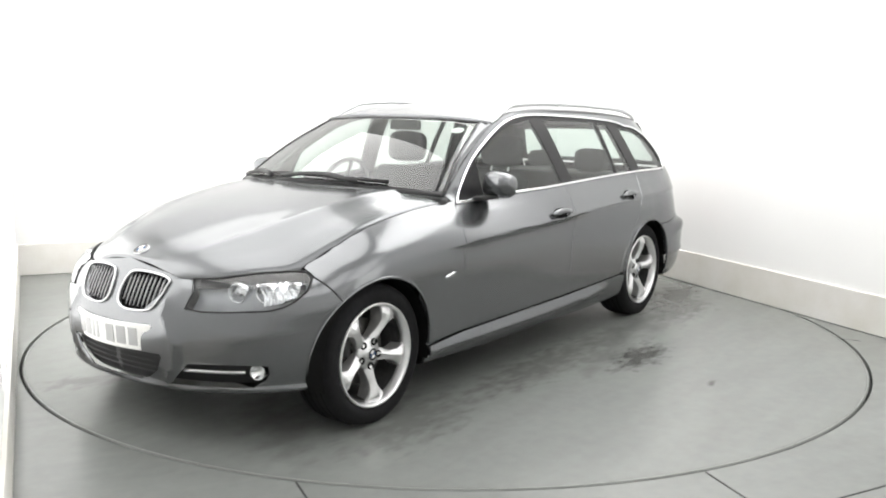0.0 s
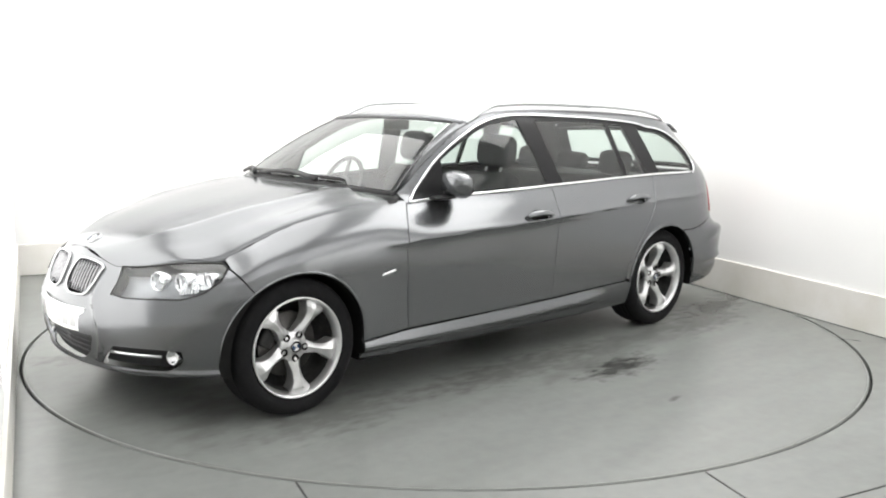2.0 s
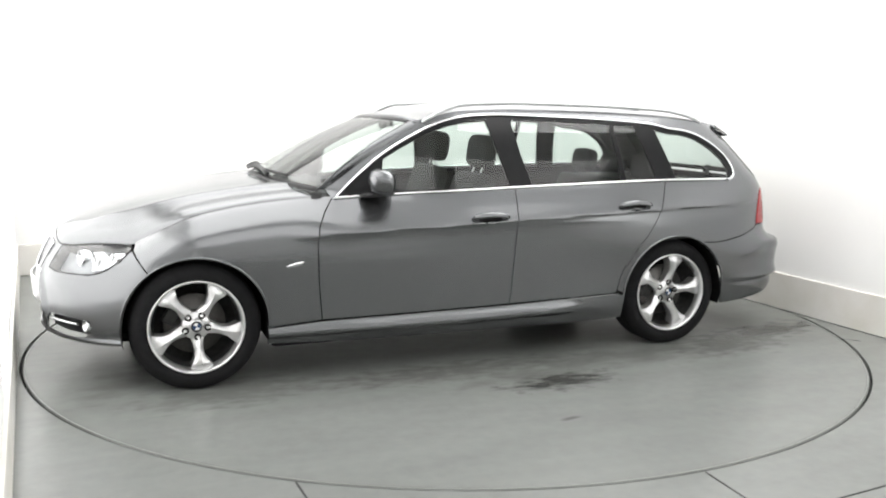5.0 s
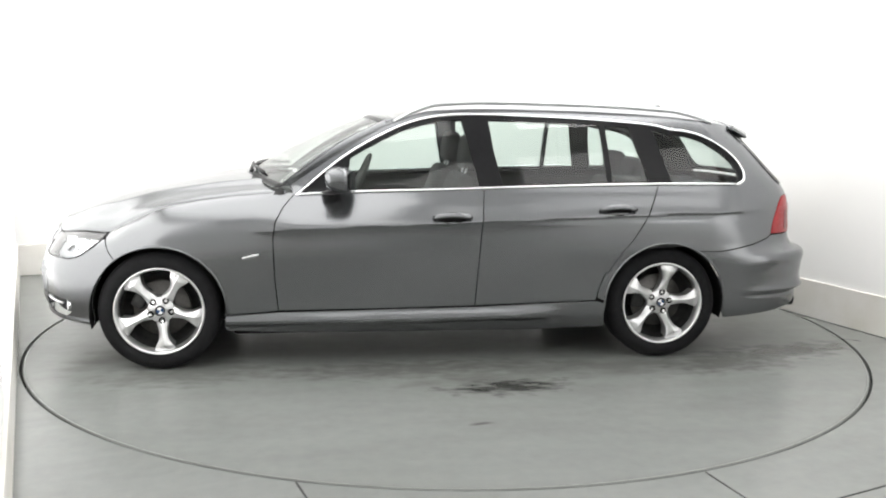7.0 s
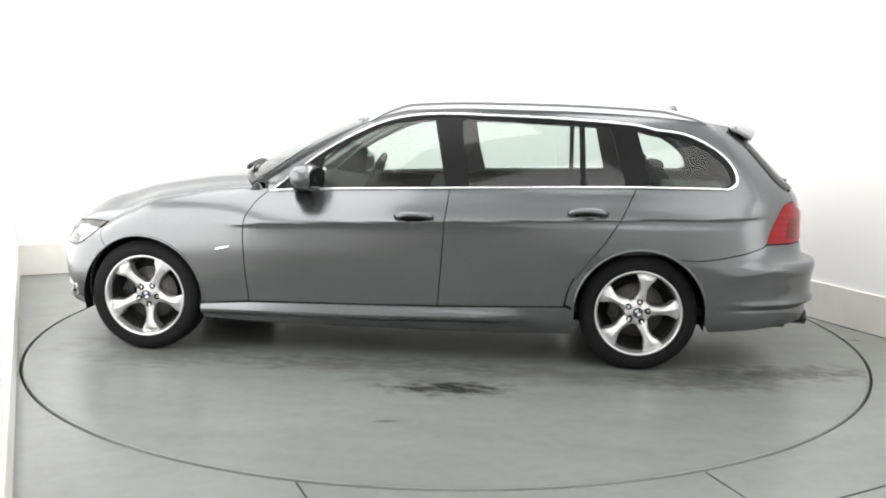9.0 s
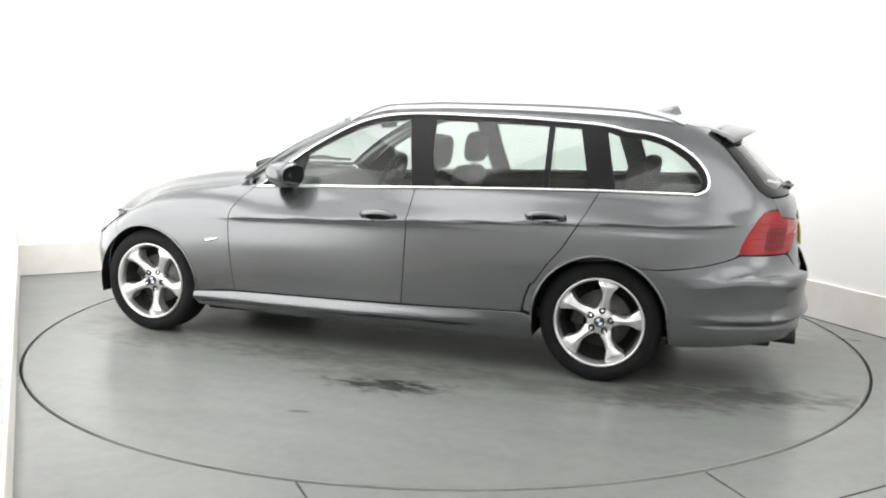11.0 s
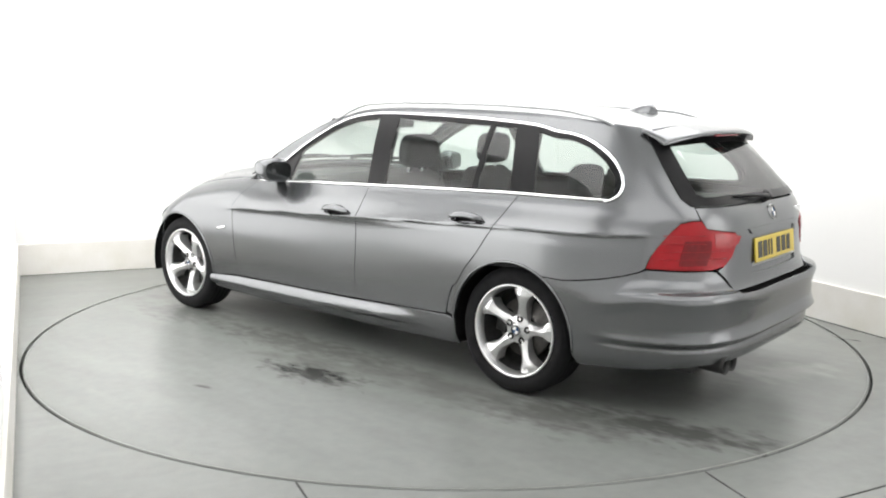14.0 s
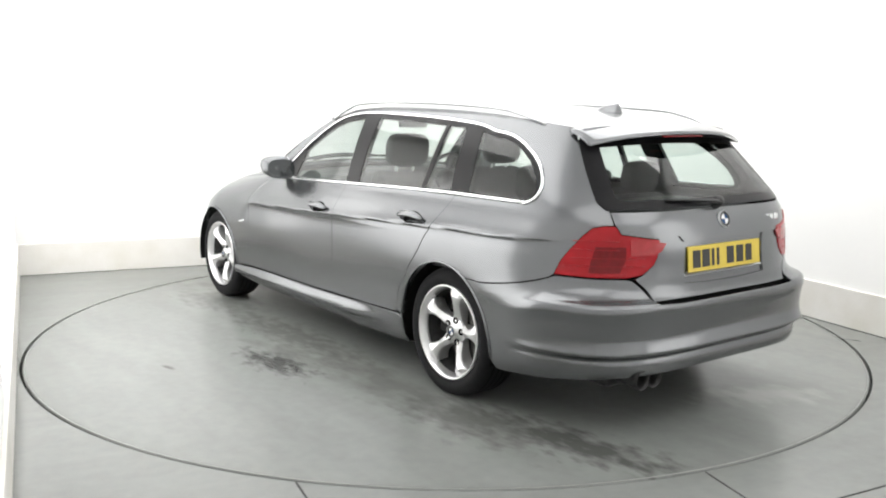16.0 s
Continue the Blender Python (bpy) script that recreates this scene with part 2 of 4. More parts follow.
M_HEADLINE = mat("pale_headlining", (0.30, 0.30, 0.29), rough=0.9, vary=0.1, scale=80)
M_RED = mat("red_lamp_plastic", (0.34, 0.006, 0.012), rough=0.3, coat=0.25, vary=0.25, scale=14, colour2=(0.26, 0.004, 0.009), ior=1.3)
M_DEEPRED = mat("deep_red_lamp_plastic", (0.17, 0.003, 0.007), rough=0.3, coat=0.25, vary=0.3, scale=40, ior=1.3)
M_PINK = mat("pale_red_lamp_lens", (0.38, 0.022, 0.028), rough=0.25, coat=0.4, vary=0.2, scale=30)
M_REFLECT = mat("lamp_reflector", (0.75, 0.76, 0.77), rough=0.18, metal=1.0, rough_vary=0.05, scale=80)
M_SLAT = mat("dark_chrome_slat", (0.30, 0.30, 0.31), rough=0.25, metal=0.9, vary=0.1)
# black print with the glare on the front plate mixed into its colour
M_INK_GLARE = mat("glare_grey_print", (0.42, 0.42, 0.42), rough=0.4, vary=0.1)
M_LAMPBOWL = mat("grey_lamp_housing", (0.34, 0.35, 0.36), rough=0.45, metal=0.3, vary=0.15, scale=20)
M_PLATE_W = mat("white_plate", (0.82, 0.82, 0.80), rough=0.35, vary=0.04, scale=30)
M_PLATE_Y = mat("yellow_plate", (0.62, 0.47, 0.06), rough=0.35, vary=0.06, scale=30)
M_INK = mat("black_print", (0.015, 0.015, 0.015), rough=0.4, vary=0.1)
M_BLUE = mat("blue_enamel", (0.03, 0.07, 0.16), rough=0.2, vary=0.05)
M_WHITE = mat("white_enamel_badge", (0.8, 0.8, 0.8), rough=0.2, vary=0.03)


def glass_material(name, tint, gloss=0.07, gloss_rough=0.02):
    m = bpy.data.materials.new(name)
    m.use_nodes = True
    nt = m.node_tree
    nt.nodes.remove(nt.nodes["Principled BSDF"])
    out = nt.nodes["Material Output"]
    tr = nt.nodes.new("ShaderNodeBsdfTransparent")
    tr.inputs["Color"].default_value = (*tint, 1)
    gl = nt.nodes.new("ShaderNodeBsdfGlossy")
    gl.inputs["Roughness"].default_value = gloss_rough
    lw = nt.nodes.new("ShaderNodeLayerWeight")
    lw.inputs["Blend"].default_value = 0.5
    pw = nt.nodes.new("ShaderNodeMath")
    pw.operation = "POWER"
    nt.links.new(lw.outputs["Facing"], pw.inputs[0])
    pw.inputs[1].default_value = 4.0
    fr = nt.nodes.new("ShaderNodeMath")
    fr.operation = "MULTIPLY_ADD"
    nt.links.new(pw.outputs[0], fr.inputs[0])
    fr.inputs[1].default_value, fr.inputs[2].default_value = 0.7, gloss
    mx = nt.nodes.new("ShaderNodeMixShader")
    nt.links.new(fr.outputs[0], mx.inputs[0])
    nt.links.new(tr.outputs[0], mx.inputs[1])
    nt.links.new(gl.outputs[0], mx.inputs[2])
    nt.links.new(mx.outputs[0], out.inputs["Surface"])
    return m


M_GLASS = glass_material("tinted_side_glass", (0.74, 0.80, 0.77), 0.06)
M_SCREEN = glass_material("windscreen_glass", (0.80, 0.85, 0.82), 0.10)
M_LENS = glass_material("clear_lamp_lens", (0.93, 0.94, 0.95))


# ---------------------------------------------------------------- the car's outer skin, as one smooth surface
def curve(points):
    """A smooth function through (x, y) points, with no overshoot."""
    xs = [p[0] for p in points]
    ys = [p[1] for p in points]
    n = len(xs)
    d = [(ys[i + 1] - ys[i]) / (xs[i + 1] - xs[i]) for i in range(n - 1)]
    m = [d[0]] + [0.0 if d[i - 1] * d[i] <= 0 else 2 * d[i - 1] * d[i] / (d[i - 1] + d[i]) for i in range(1, n - 1)] + [d[-1]]

    def f(x):
        if x <= xs[0]:
            return ys[0]
        if x >= xs[-1]:
            return ys[-1]
        i = 0
        while x > xs[i + 1]:
            i += 1
        h = xs[i + 1] - xs[i]
        t = (x - xs[i]) / h
        return ((1 + 2 * t) * (1 - t) ** 2 * ys[i] + t * (1 - t) ** 2 * h * m[i]
                + t * t * (3 - 2 * t) * ys[i + 1] + t * t * (t - 1) * h * m[i + 1])
    return f


LEVELS = (.15, .22, .30, .38, .50, .62, .70, .765, .80, .86, .91, .95, 1.0, 1.1, 1.2, 1.3, 1.345, 1.38)
SEC_DOOR = curve(list(zip(LEVELS, (.79, .845, .868, .873, .877, .880, .882, .883, .872, .848, .822, .800, .778, .732, .682, .624, .592, .56))))
SEC_PILLAR = curve(list(zip(LEVELS, (.79, .845, .868, .874, .882, .888, .886, .878, .860, .808, .752, .718, .695, .648, .603, .553, .53, .50))))
SEC_HAUNCH = curve(list(zip(LEVELS, (.80, .85, .875, .885, .892, .896, .894, .889, .874, .845, .820, .797, .775, .728, .676, .617, .585, .55))))
SEC_TAIL = curve(list(zip(LEVELS, (.78, .83, .86, .87, .874, .870, .862, .852, .838, .81, .79, .772, .752, .705, .65, .588, .555, .52))))
SEC_WING = curve([(.15, .79), (.22, .84), (.30, .865), (.38, .875), (.5, .885), (.62, .892), (.70, .886), (.75, .868), (.79, .838), (.82, .80),
                  (.845, .755), (.86, .715), (.88, .65)])
XC, LN, XT, LT = -1.30, 1.15, 1.45, 1.25
NOSE, TAIL = XC - LN, XT + LT
NOSE_X = curve([(.15, -2.00), (.2, -2.06), (.25, -2.095), (.35, -2.12), (.45, -2.125), (.55, -2.095), (.62, -2.065), (.70, -2.02), (.745, -1.985), (.8, -1.9)])
TAIL_X = curve([(.15, 2.26), (.22, 2.315), (.27, 2.34), (.31, 2.350), (.355, 2.346), (.372, 2.362), (.388, 2.378), (.41, 2.372), (.45, 2.363), (.51, 2.366), (.56, 2.373), (.583, 2.370),
                (.594, 2.335), (.61, 2.325), (.70, 2.32), (.80, 2.315), (.90, 2.29), (.96, 2.255), (1.05, 2.17), (1.245, 1.985), (1.32, 1.91), (1.38, 1.84)])
WING_TOP = curve([(NOSE, .737), (-2.3, .713), (-2.22, .699), (-2.15, .684), (-2.03, .687), (-1.92, .698), (-1.808, .709), (-1.694, .711), (-1.63, .719), (-1.5, .790), (-1.3, .86), (-1.0, .908),
                  (-.8, .925), (-.65, .94)])
TAIL_N = curve([(.2, 4.0), (.54, 4.4), (.66, 3.3), (.75, 3.2), (.98, 4.0), (1.4, 4.2)])


def smooth(a, b, x):
    t = min(1.0, max(0.0, (x - a) / (b - a)))
    return t * t * (3 - 2 * t)


def wing_width(s, z):
    top = WING_TOP(s)
    if z > .5:
        z = .5 + (z - .5) * .36 / (top - .5)
    return SEC_WING(z)


def half_width(s, z):
    if s < -.95:
        return wing_width(s, z)
    if s < -.6:
        k = smooth(-.95, -.6, s)
        return wing_width(s, z) * (1 - k) + SEC_PILLAR(z) * k
    if s < .3:
        k = smooth(-.6, .2, s)
        return SEC_PILLAR(z) * (1 - k) + SEC_DOOR(z) * k
    if s < 1.37:
        k = smooth(.3, 1.37, s)
        return SEC_DOOR(z) * (1 - k) + SEC_HAUNCH(z) * k
    k = smooth(1.37, 2.0, s)
    return SEC_HAUNCH(z) * (1 - k) + SEC_TAIL(z) * k


def crease(s, z):
    """The sharp waist line through the door handles."""
    d = z - (.766 + .037 * (s + .267))
    return .020 * smooth(-1.0, -.6, s) * smooth(2.05, 1.6, s) * math.exp(-abs(d) / (.055 if d > 0 else .017))


def skin(s, z):
    """A point of the left half of the skin: s runs along the car, round the nose and the tail, z upwards."""
    w = half_width(s, z) + crease(s, z)
    if s < XC:
        f = min(1.0, (XC - s) / LN) * math.pi / 2
        e = 2 / 2.25
        return Vector((XC - (XC - NOSE_X(z)) * math.sin(f) ** e, -w * max(0.0, math.cos(f)) ** e, z))
    if s > XT:
        f = min(1.0, (s - XT) / LT) * math.pi / 2
        e = 2 / TAIL_N(z)
        return Vector((XT + (TAIL_X(z) - XT) * math.sin(f) ** e, -w * max(0.0, math.cos(f)) ** e, z))
    return Vector((s, -w, z))


def skin_normal(s, z):
    h = 0.004
    s0 = min(max(s, NOSE + .006), TAIL - .006)
    a = skin(s0 + h, z) - skin(s0 - h, z)
    b = skin(s0, z + h) - skin(s0, z - h)
    n = a.cross(b)
    return n.normalized() if n.length > 1e-12 else Vector((0, -1, 0))


def s_nose(y, z):
    """Where along the skin the nose is y from the middle."""
    lo, hi = NOSE, XC
    for _ in range(40):
        mid = (lo + hi) / 2
        if -skin(mid, z).y < y:
            lo = mid
        else:
            hi = mid
    return (lo + hi) / 2


def s_tail(y, z):
    lo, hi = XT, TAIL
    for _ in range(40):
        mid = (lo + hi) / 2
        if -skin(mid, z).y > y:
            lo = mid
        else:
            hi = mid
    return (lo + hi) / 2


def s_at(x, z):
    """Where along the skin its x is this."""
    lo, hi = NOSE, TAIL
    for _ in range(40):
        mid = (lo + hi) / 2
        if skin(mid, z).x < x:
            lo = mid
        else:
            hi = mid
    return (lo + hi) / 2


# ---------------------------------------------------------------- panels cut from the skin
def cut(poly, p, q):
    """The part of a convex polygon to the left of the line from p to q."""
    out = []
    n = len(poly)
    dx, dy = q[0] - p[0], q[1] - p[1]
    side = [dx * (v[1] - p[1]) - dy * (v[0] - p[0]) for v in poly]
    for i in range(n):
        a, b, da, db = poly[i], poly[(i + 1) % n], side[i], side[(i + 1) % n]
        if da >= 0:
            out.append(a)
        if (da > 0 and db < 0) or (da < 0 and db > 0):
            t = da / (da - db)
            out.append((a[0] + t * (b[0] - a[0]), a[1] + t * (b[1] - a[1])))
    return out


def area(poly):
    return sum(a[0] * b[1] - b[0] * a[1] for a, b in zip(poly, poly[1:] + poly[:1])) / 2


def shrink(poly, d):
    if area(poly) < 0:
        poly = poly[::-1]
    out = []
    n = len(poly)
    for i in range(n):
        a, b, c = poly[i - 1], poly[i], poly[(i + 1) % n]
        n1 = Vector((-(b[1] - a[1]), b[0] - a[0]))
        n2 = Vector((-(c[1] - b[1]), c[0] - b[0]))
        if n1.length < 1e-9 or n2.length < 1e-9:
            out.append(b)
            continue
        n1.normalize(), n2.normalize()
        m = n1 + n2
        k = d / max(0.35, m.dot(n1)) if m.length > 1e-6 else 0
        out.append((b[0] + m.x * k, b[1] + m.y * k))
    return out


def panel(name, poly, material, parent, sides=(-1,), holes=(), step=0.025, gap=0.0028, flange=0.012, off=0.0, label="", bulge=None):
    """A sheet-metal panel or pane: the piece of the skin inside poly (s, z), less convex holes, with turned-in edges."""
    from mathutils.geometry import tessellate_polygon
    poly = shrink(list(poly), gap)
    holes = [shrink(list(h), 0.0) for h in holes]
    tris = [[poly[i] for i in t] for t in tessellate_polygon([[Vector((p[0], p[1], 0)) for p in poly]])]
    tris = [t if area(t) > 0 else t[::-1] for t in tris]
    tris = [t for t in tris if area(t) > 1e-9]
    keys, verts, norms, faces = {}, [], [], []

    def vert(p):
        k = (round(p[0], 5), round(p[1], 5))
        if k not in keys:
            n = skin_normal(*p)
            extra = bulge(p[0], p[1]) if bulge else 0.0
            keys[k] = len(verts)
            verts.append(skin(*p) + n * (off + extra))
            if bulge:
                h, s0 = .003, min(max(p[0], NOSE + .006), TAIL - .006)
                at = lambda s, z: skin(s, z) + skin_normal(s, z) * bulge(s, z)
                n = (at(s0 + h, p[1]) - at(s0 - h, p[1])).cross(at(s0, p[1] + h) - at(s0, p[1] - h)).normalized()
            norms.append(n)
        return keys[k]

    for tri in tris:
        x0, x1 = min(p[0] for p in tri), max(p[0] for p in tri)
        y0, y1 = min(p[1] for p in tri), max(p[1] for p in tri)
        for i in range(math.floor(x0 / step), math.floor(x1 / step) + 1):
            for j in range(math.floor(y0 / step), math.floor(y1 / step) + 1):
                a, b, c, d = i * step, (i + 1) * step, j * step, (j + 1) * step
                piece = [(a, c), (b, c), (b, d), (a, d)]
                for k in range(3):
                    piece = cut(piece, tri[k], tri[(k + 1) % 3])
                    if len(piece) < 3:
                        break
                if len(piece) < 3 or abs(area(piece)) < 1e-9:
                    continue
                pieces = [piece]
                for h in holes:
                    rest = []
                    for pc in pieces:
                        inner = pc
                        for k in range(len(h)):
                            p, q = h[k], h[(k + 1) % len(h)]
                            outside = cut(inner, q, p)
                            if len(outside) > 2 and abs(area(outside)) > 1e-9:
                                rest.append(outside)
                            inner = cut(inner, p, q)
                            if len(inner) < 3:
                                break
                    pieces = rest
                for pc in pieces:
                    ids = []
                    for p in pc:
                        v = vert(p)
                        if not ids or (ids[-1] != v and v not in ids):
                            ids.append(v)
                    if len(ids) > 2:
                        faces.append(ids)
    count = {}
    for f in faces:
        for a, b in zip(f, f[1:] + f[:1]):
            count[(min(a, b), max(a, b))] = count.get((min(a, b), max(a, b)), 0) + 1
    nv, nn, nf = list(verts), list(norms), list(faces)
    if flange:
        for f in faces:
            for a, b in zip(f, f[1:] + f[:1]):
                if count[(min(a, b), max(a, b))] == 1:
                    k = len(nv)
                    out = (verts[b] - verts[a]).cross(norms[a])
                    out = out.normalized() if out.length > 1e-12 else norms[a]
                    nv += [verts[a], verts[b], verts[b] - norms[b] * flange, verts[a] - norms[a] * flange]
                    nn += [(norms[a] + out).normalized(), (norms[b] + out).normalized(), out, out]
                    nf.append([k + 1, k, k + 3, k + 2])
    av, an, af = [], [], []
    for sd in sides:
        base = len(av)
        m = 1 if sd < 0 else -1
        av += [(v.x, v.y * m, v.z) for v in nv]
        an += [(v.x, v.y * m, v.z) for v in nn]
        af += [[base + i for i in (f if m > 0 else f[::-1])] for f in nf]
    me = bpy.data.meshes.new(name)
    me.from_pydata(av, [], af)
    me.materials.append(material)
    me.polygons.foreach_set("use_smooth", [True] * len(me.polygons))
    me.update()
    me.normals_split_custom_set_from_vertices(an)
    ob = new(name, me)
    ob.parent = parent
    if label:
        tagged(ob, label)
    return ob


def along(points):
    """Points given by x and z, as places along the skin."""
    return [(s_at(x, z) if x < XC or x > XT else x, z) for x, z in points]


def arc(cx, cz, r, a0, a1, n):
    return along([(cx + r * math.cos(radians(a0 + (a1 - a0) * k / n)), cz + r * math.sin(radians(a0 + (a1 - a0) * k / n))) for k in range(n + 1)])


def rounded(points, closed=True, per=5):
    """Catmull-Rom through points."""
    out = []
    n = len(points)
    for i in range(n if closed else n - 1):
        p = [points[(i + k - 1) % n] if closed else points[min(n - 1, max(0, i + k - 1))] for k in range(4)]
        for j in range(per):
            t = j / per
            out.append(tuple(0.5 * (2 * p[1][c] + (p[2][c] - p[0][c]) * t + (2 * p[0][c] - 5 * p[1][c] + 4 * p[2][c] - p[3][c]) * t * t
                                    + (3 * p[1][c] - p[0][c] - 3 * p[2][c] + p[3][c]) * t ** 3) for c in range(len(points[0]))))
    if not closed:
        out.append(tuple(points[-1]))
    return out


def tube(bm, pts, rx, ry=None, closed=False, n=8, up=None, taper=None):
    """A bar of elliptic section along points; up gives the section's second axis at each point."""
    ry = ry or rx
    pts = [Vector(p) for p in pts]
    rings = []
    N = len(pts)
    for i, p in enumerate(pts):
        a = pts[(i - 1) % N] if closed or i else pts[0]
        b = pts[(i + 1) % N] if closed or i < N - 1 else pts[-1]
        t = (b - a).normalized()
        u = (up(i) if up else Vector((0, 0, 1)))
        w = t.cross(u)
        if w.length < 1e-6:
            w = t.cross(Vector((0, 1, 0)))
        w.normalize()
        u = w.cross(t).normalized()
        k = taper(i / max(1, N - 1)) if taper else 1.0
        rings.append([bm.verts.new(p + w * (rx * k * math.cos(2 * math.pi * j / n)) + u * (ry * k * math.sin(2 * math.pi * j / n))) for j in range(n)])
    for i in range(N if closed else N - 1):
        p, q = rings[i], rings[(i + 1) % N]
        for j in range(n):
            bm.faces.new((p[j], p[(j + 1) % n], q[(j + 1) % n], q[j]))
    if not closed:
        bm.faces.new(rings[0][::-1])
        bm.faces.new(rings[-1])
    bmesh.ops.recalc_face_normals(bm, faces=bm.faces)
    return bm


def on_skin(pts, off=0.0):
    return [skin(*p) + skin_normal(*p) * off for p in pts]


def mirrored(name, make, material, parent, label=""):
    """A part for the left and its mirror image for the right."""
    obs = []
    for sd in (-1, 1):
        bm = make()
        if sd > 0:
            bmesh.ops.scale(bm, vec=(1, -1, 1), verts=bm.verts)
            bmesh.ops.reverse_faces(bm, faces=bm.faces)
        obs.append(part(name, bm, material, parent, label))
    return obs


def grid_sheet(fn, nu, nv, thick=0.004, flip=False):
    bm = bmesh.new()
    vs = [[bm.verts.new(fn(i / nu, j / nv)) for j in range(nv + 1)] for i in range(nu + 1)]
    for i in range(nu):
        for j in range(nv):
            f = (vs[i][j], vs[i + 1][j], vs[i + 1][j + 1], vs[i][j + 1])
            try:
                bm.faces.new(f[::-1] if flip else f)
            except ValueError:
                pass
    bmesh.ops.remove_doubles(bm, verts=bm.verts, dist=1e-5)
    if thick:
        bm.normal_update()
        edge = [e for e in bm.edges if e.is_boundary]
        ext = bmesh.ops.extrude_edge_only(bm, edges=edge)
        down = [v for v in ext["geom"] if isinstance(v, bmesh.types.BMVert)]
        for v in down:
            v.co += Vector((0, 0, -thick))
    return bm


# ---------------------------------------------------------------- car
OX, OY = -0.263, 0.013
car = new("estate_car")
tagged(car, "grey metallic five-door estate car parked on the turntable", "car")
L, R_, BOTH = (-1,), (1,), (-1, 1)
AF, AR, AZ, ARAD = -1.368, 1.372, 0.315, 0.343

# lines shared by neighbouring panels
SILL = [(-1.03, .292), (-.76, .312), (.295, .325), (.98, .345), (1.035, .36)]
DOOR_FRONT = [(-.755, .314), (-.772, .5), (-.778, .70), (-.765, .79), (-.725, .86), (-.665, .925)]
DOOR_MID = [(.295, .325), (.312, .55), (.328, .78), (.347, .953)]
DOOR_REAR = [(1.035, .50), (1.10, .60), (1.175, .69), (1.245, .80), (1.29, .88), (1.338, .975)]
BELT = [(-.665, .912), (-.2, .934), (.347, .953), (.9, .968), (1.338, .977)] + along([(1.81, .977)])
DLO_TOP = [(-.655, .915), (-.53, 1.02), (-.391, 1.125), (-.24, 1.213), (-.084, 1.287), (.05, 1.327), (.198, 1.346), (.37, 1.350), (.545, 1.346), (.87, 1.336),
           (1.194, 1.317), (1.36, 1.30)] + along([(1.528, 1.272), (1.66, 1.235), (1.765, 1.175), (1.83, 1.115), (1.862, 1.055), (1.86, 1.01), (1.83, .985), (1.80, .977)])
ROOF_EDGE = curve([(-.7, .955), (-.09, 1.315), (0, 1.345), (.1, 1.366), (.45, 1.380), (.9, 1.375), (1.3, 1.36), (1.6, 1.335), (1.85, 1.30), (2.0, 1.275)])
TG_TOP, TG_UP, TG_BELT = (s_tail(.515, 1.285), 1.285), (s_tail(.535, 1.243), 1.243), (2.155, .985)
LAMP_OUT = [(1.879, .700), (1.905, .755), (1.943, .816), (1.985, .865), (2.039, .899), (2.11, .908), (2.178, .909)]
LAMP_IN = [(2.262, .692), (2.347, .704), (2.400, .745), (2.419, .781), (2.437, .85), (2.33, .862), (2.219, .874), (2.188, .905)]
SEAM_R = along([(1.66, .614)]) + [(1.70, .648), (1.779, .665), (1.85, .684)]

# front wings
wing = [(-1.03, .30)] + arc(AF, AZ, ARAD, -4, 128, 24) + along([(-1.615, .635)]) + [(-1.625, .69), (-1.62, WING_TOP(-1.62) - .001)]
wing += [(s, WING_TOP(s)) for s in (-1.56, -1.5, -1.4, -1.3, -1.15, -1.0, -.85, -.75)] + [(-.68, .93)] + DOOR_FRONT[::-1] + [(-.9, .303)]
for sd in BOTH:
    panel("front_wing", wing, M_PAINT, car, (sd,), step=.016)
# doors
front_door = DOOR_FRONT + [(-.2, .934)] + DOOR_MID[::-1] + [(-.2, .318)]
back_door = DOOR_MID + [(.9, .968)] + DOOR_REAR[::-1] + arc(AR, AZ, ARAD + .055, 152, 172, 4) + [(.97, .345)]
cups = {"front": [(x, z) for x, z in [(.165 + .075 * math.cos(a * .5236), .808 + .03 * math.sin(a * .5236)) for a in range(12)]],
        "rear": [(x, z) for x, z in [(1.085 + .075 * math.cos(a * .5236), .846 + .03 * math.sin(a * .5236)) for a in range(12)]]}
doors = {}
for sd in BOTH:
    doors["front", sd] = panel("front_door", front_door, M_PAINT, car, (sd,), step=.0125, holes=[cups["front"]])
    doors["rear", sd] = panel("rear_door", back_door, M_PAINT, car, (sd,), step=.0125, holes=[cups["rear"]])
# one-piece body side with the rear quarter, the cant rail and the windscreen pillar
side = DOOR_REAR[::-1] + arc(AR, AZ, ARAD + .052, 151, 174, 4) + arc(AR, AZ, ARAD, 176, 62, 20) + SEAM_R + LAMP_OUT + [TG_BELT, TG_UP, TG_TOP]
side += along([(x, ROOF_EDGE(x)) for x in (1.85, 1.6)]) + [(x, ROOF_EDGE(x)) for x in (1.3, .9, .45, .1, 0, -.09)] + [(-.18, 1.282), (-.29, 1.222), (-.48, 1.105), (-.70, .962), (-.672, .918)] + DLO_TOP
for sd in BOTH:
    panel("body_side", side, M_PAINT, car, (sd,), step=.0125)
# sills
sill = [(-1.03, .205), (-1.03, .296), (-.76, .311), (.295, .322), (.98, .342), (1.02, .33), (1.035, .19), (.6, .175), (-.6, .185)]
for sd in BOTH:
    panel("side_sill", sill, M_PAINT, car, (sd,), off=.006,
          bulge=lambda s, z: .028 * smooth(.318, .262, z - .02 * max(0, s)) * smooth(.228, .255, z - .02 * max(0, s)) * smooth(.9, .5, s))

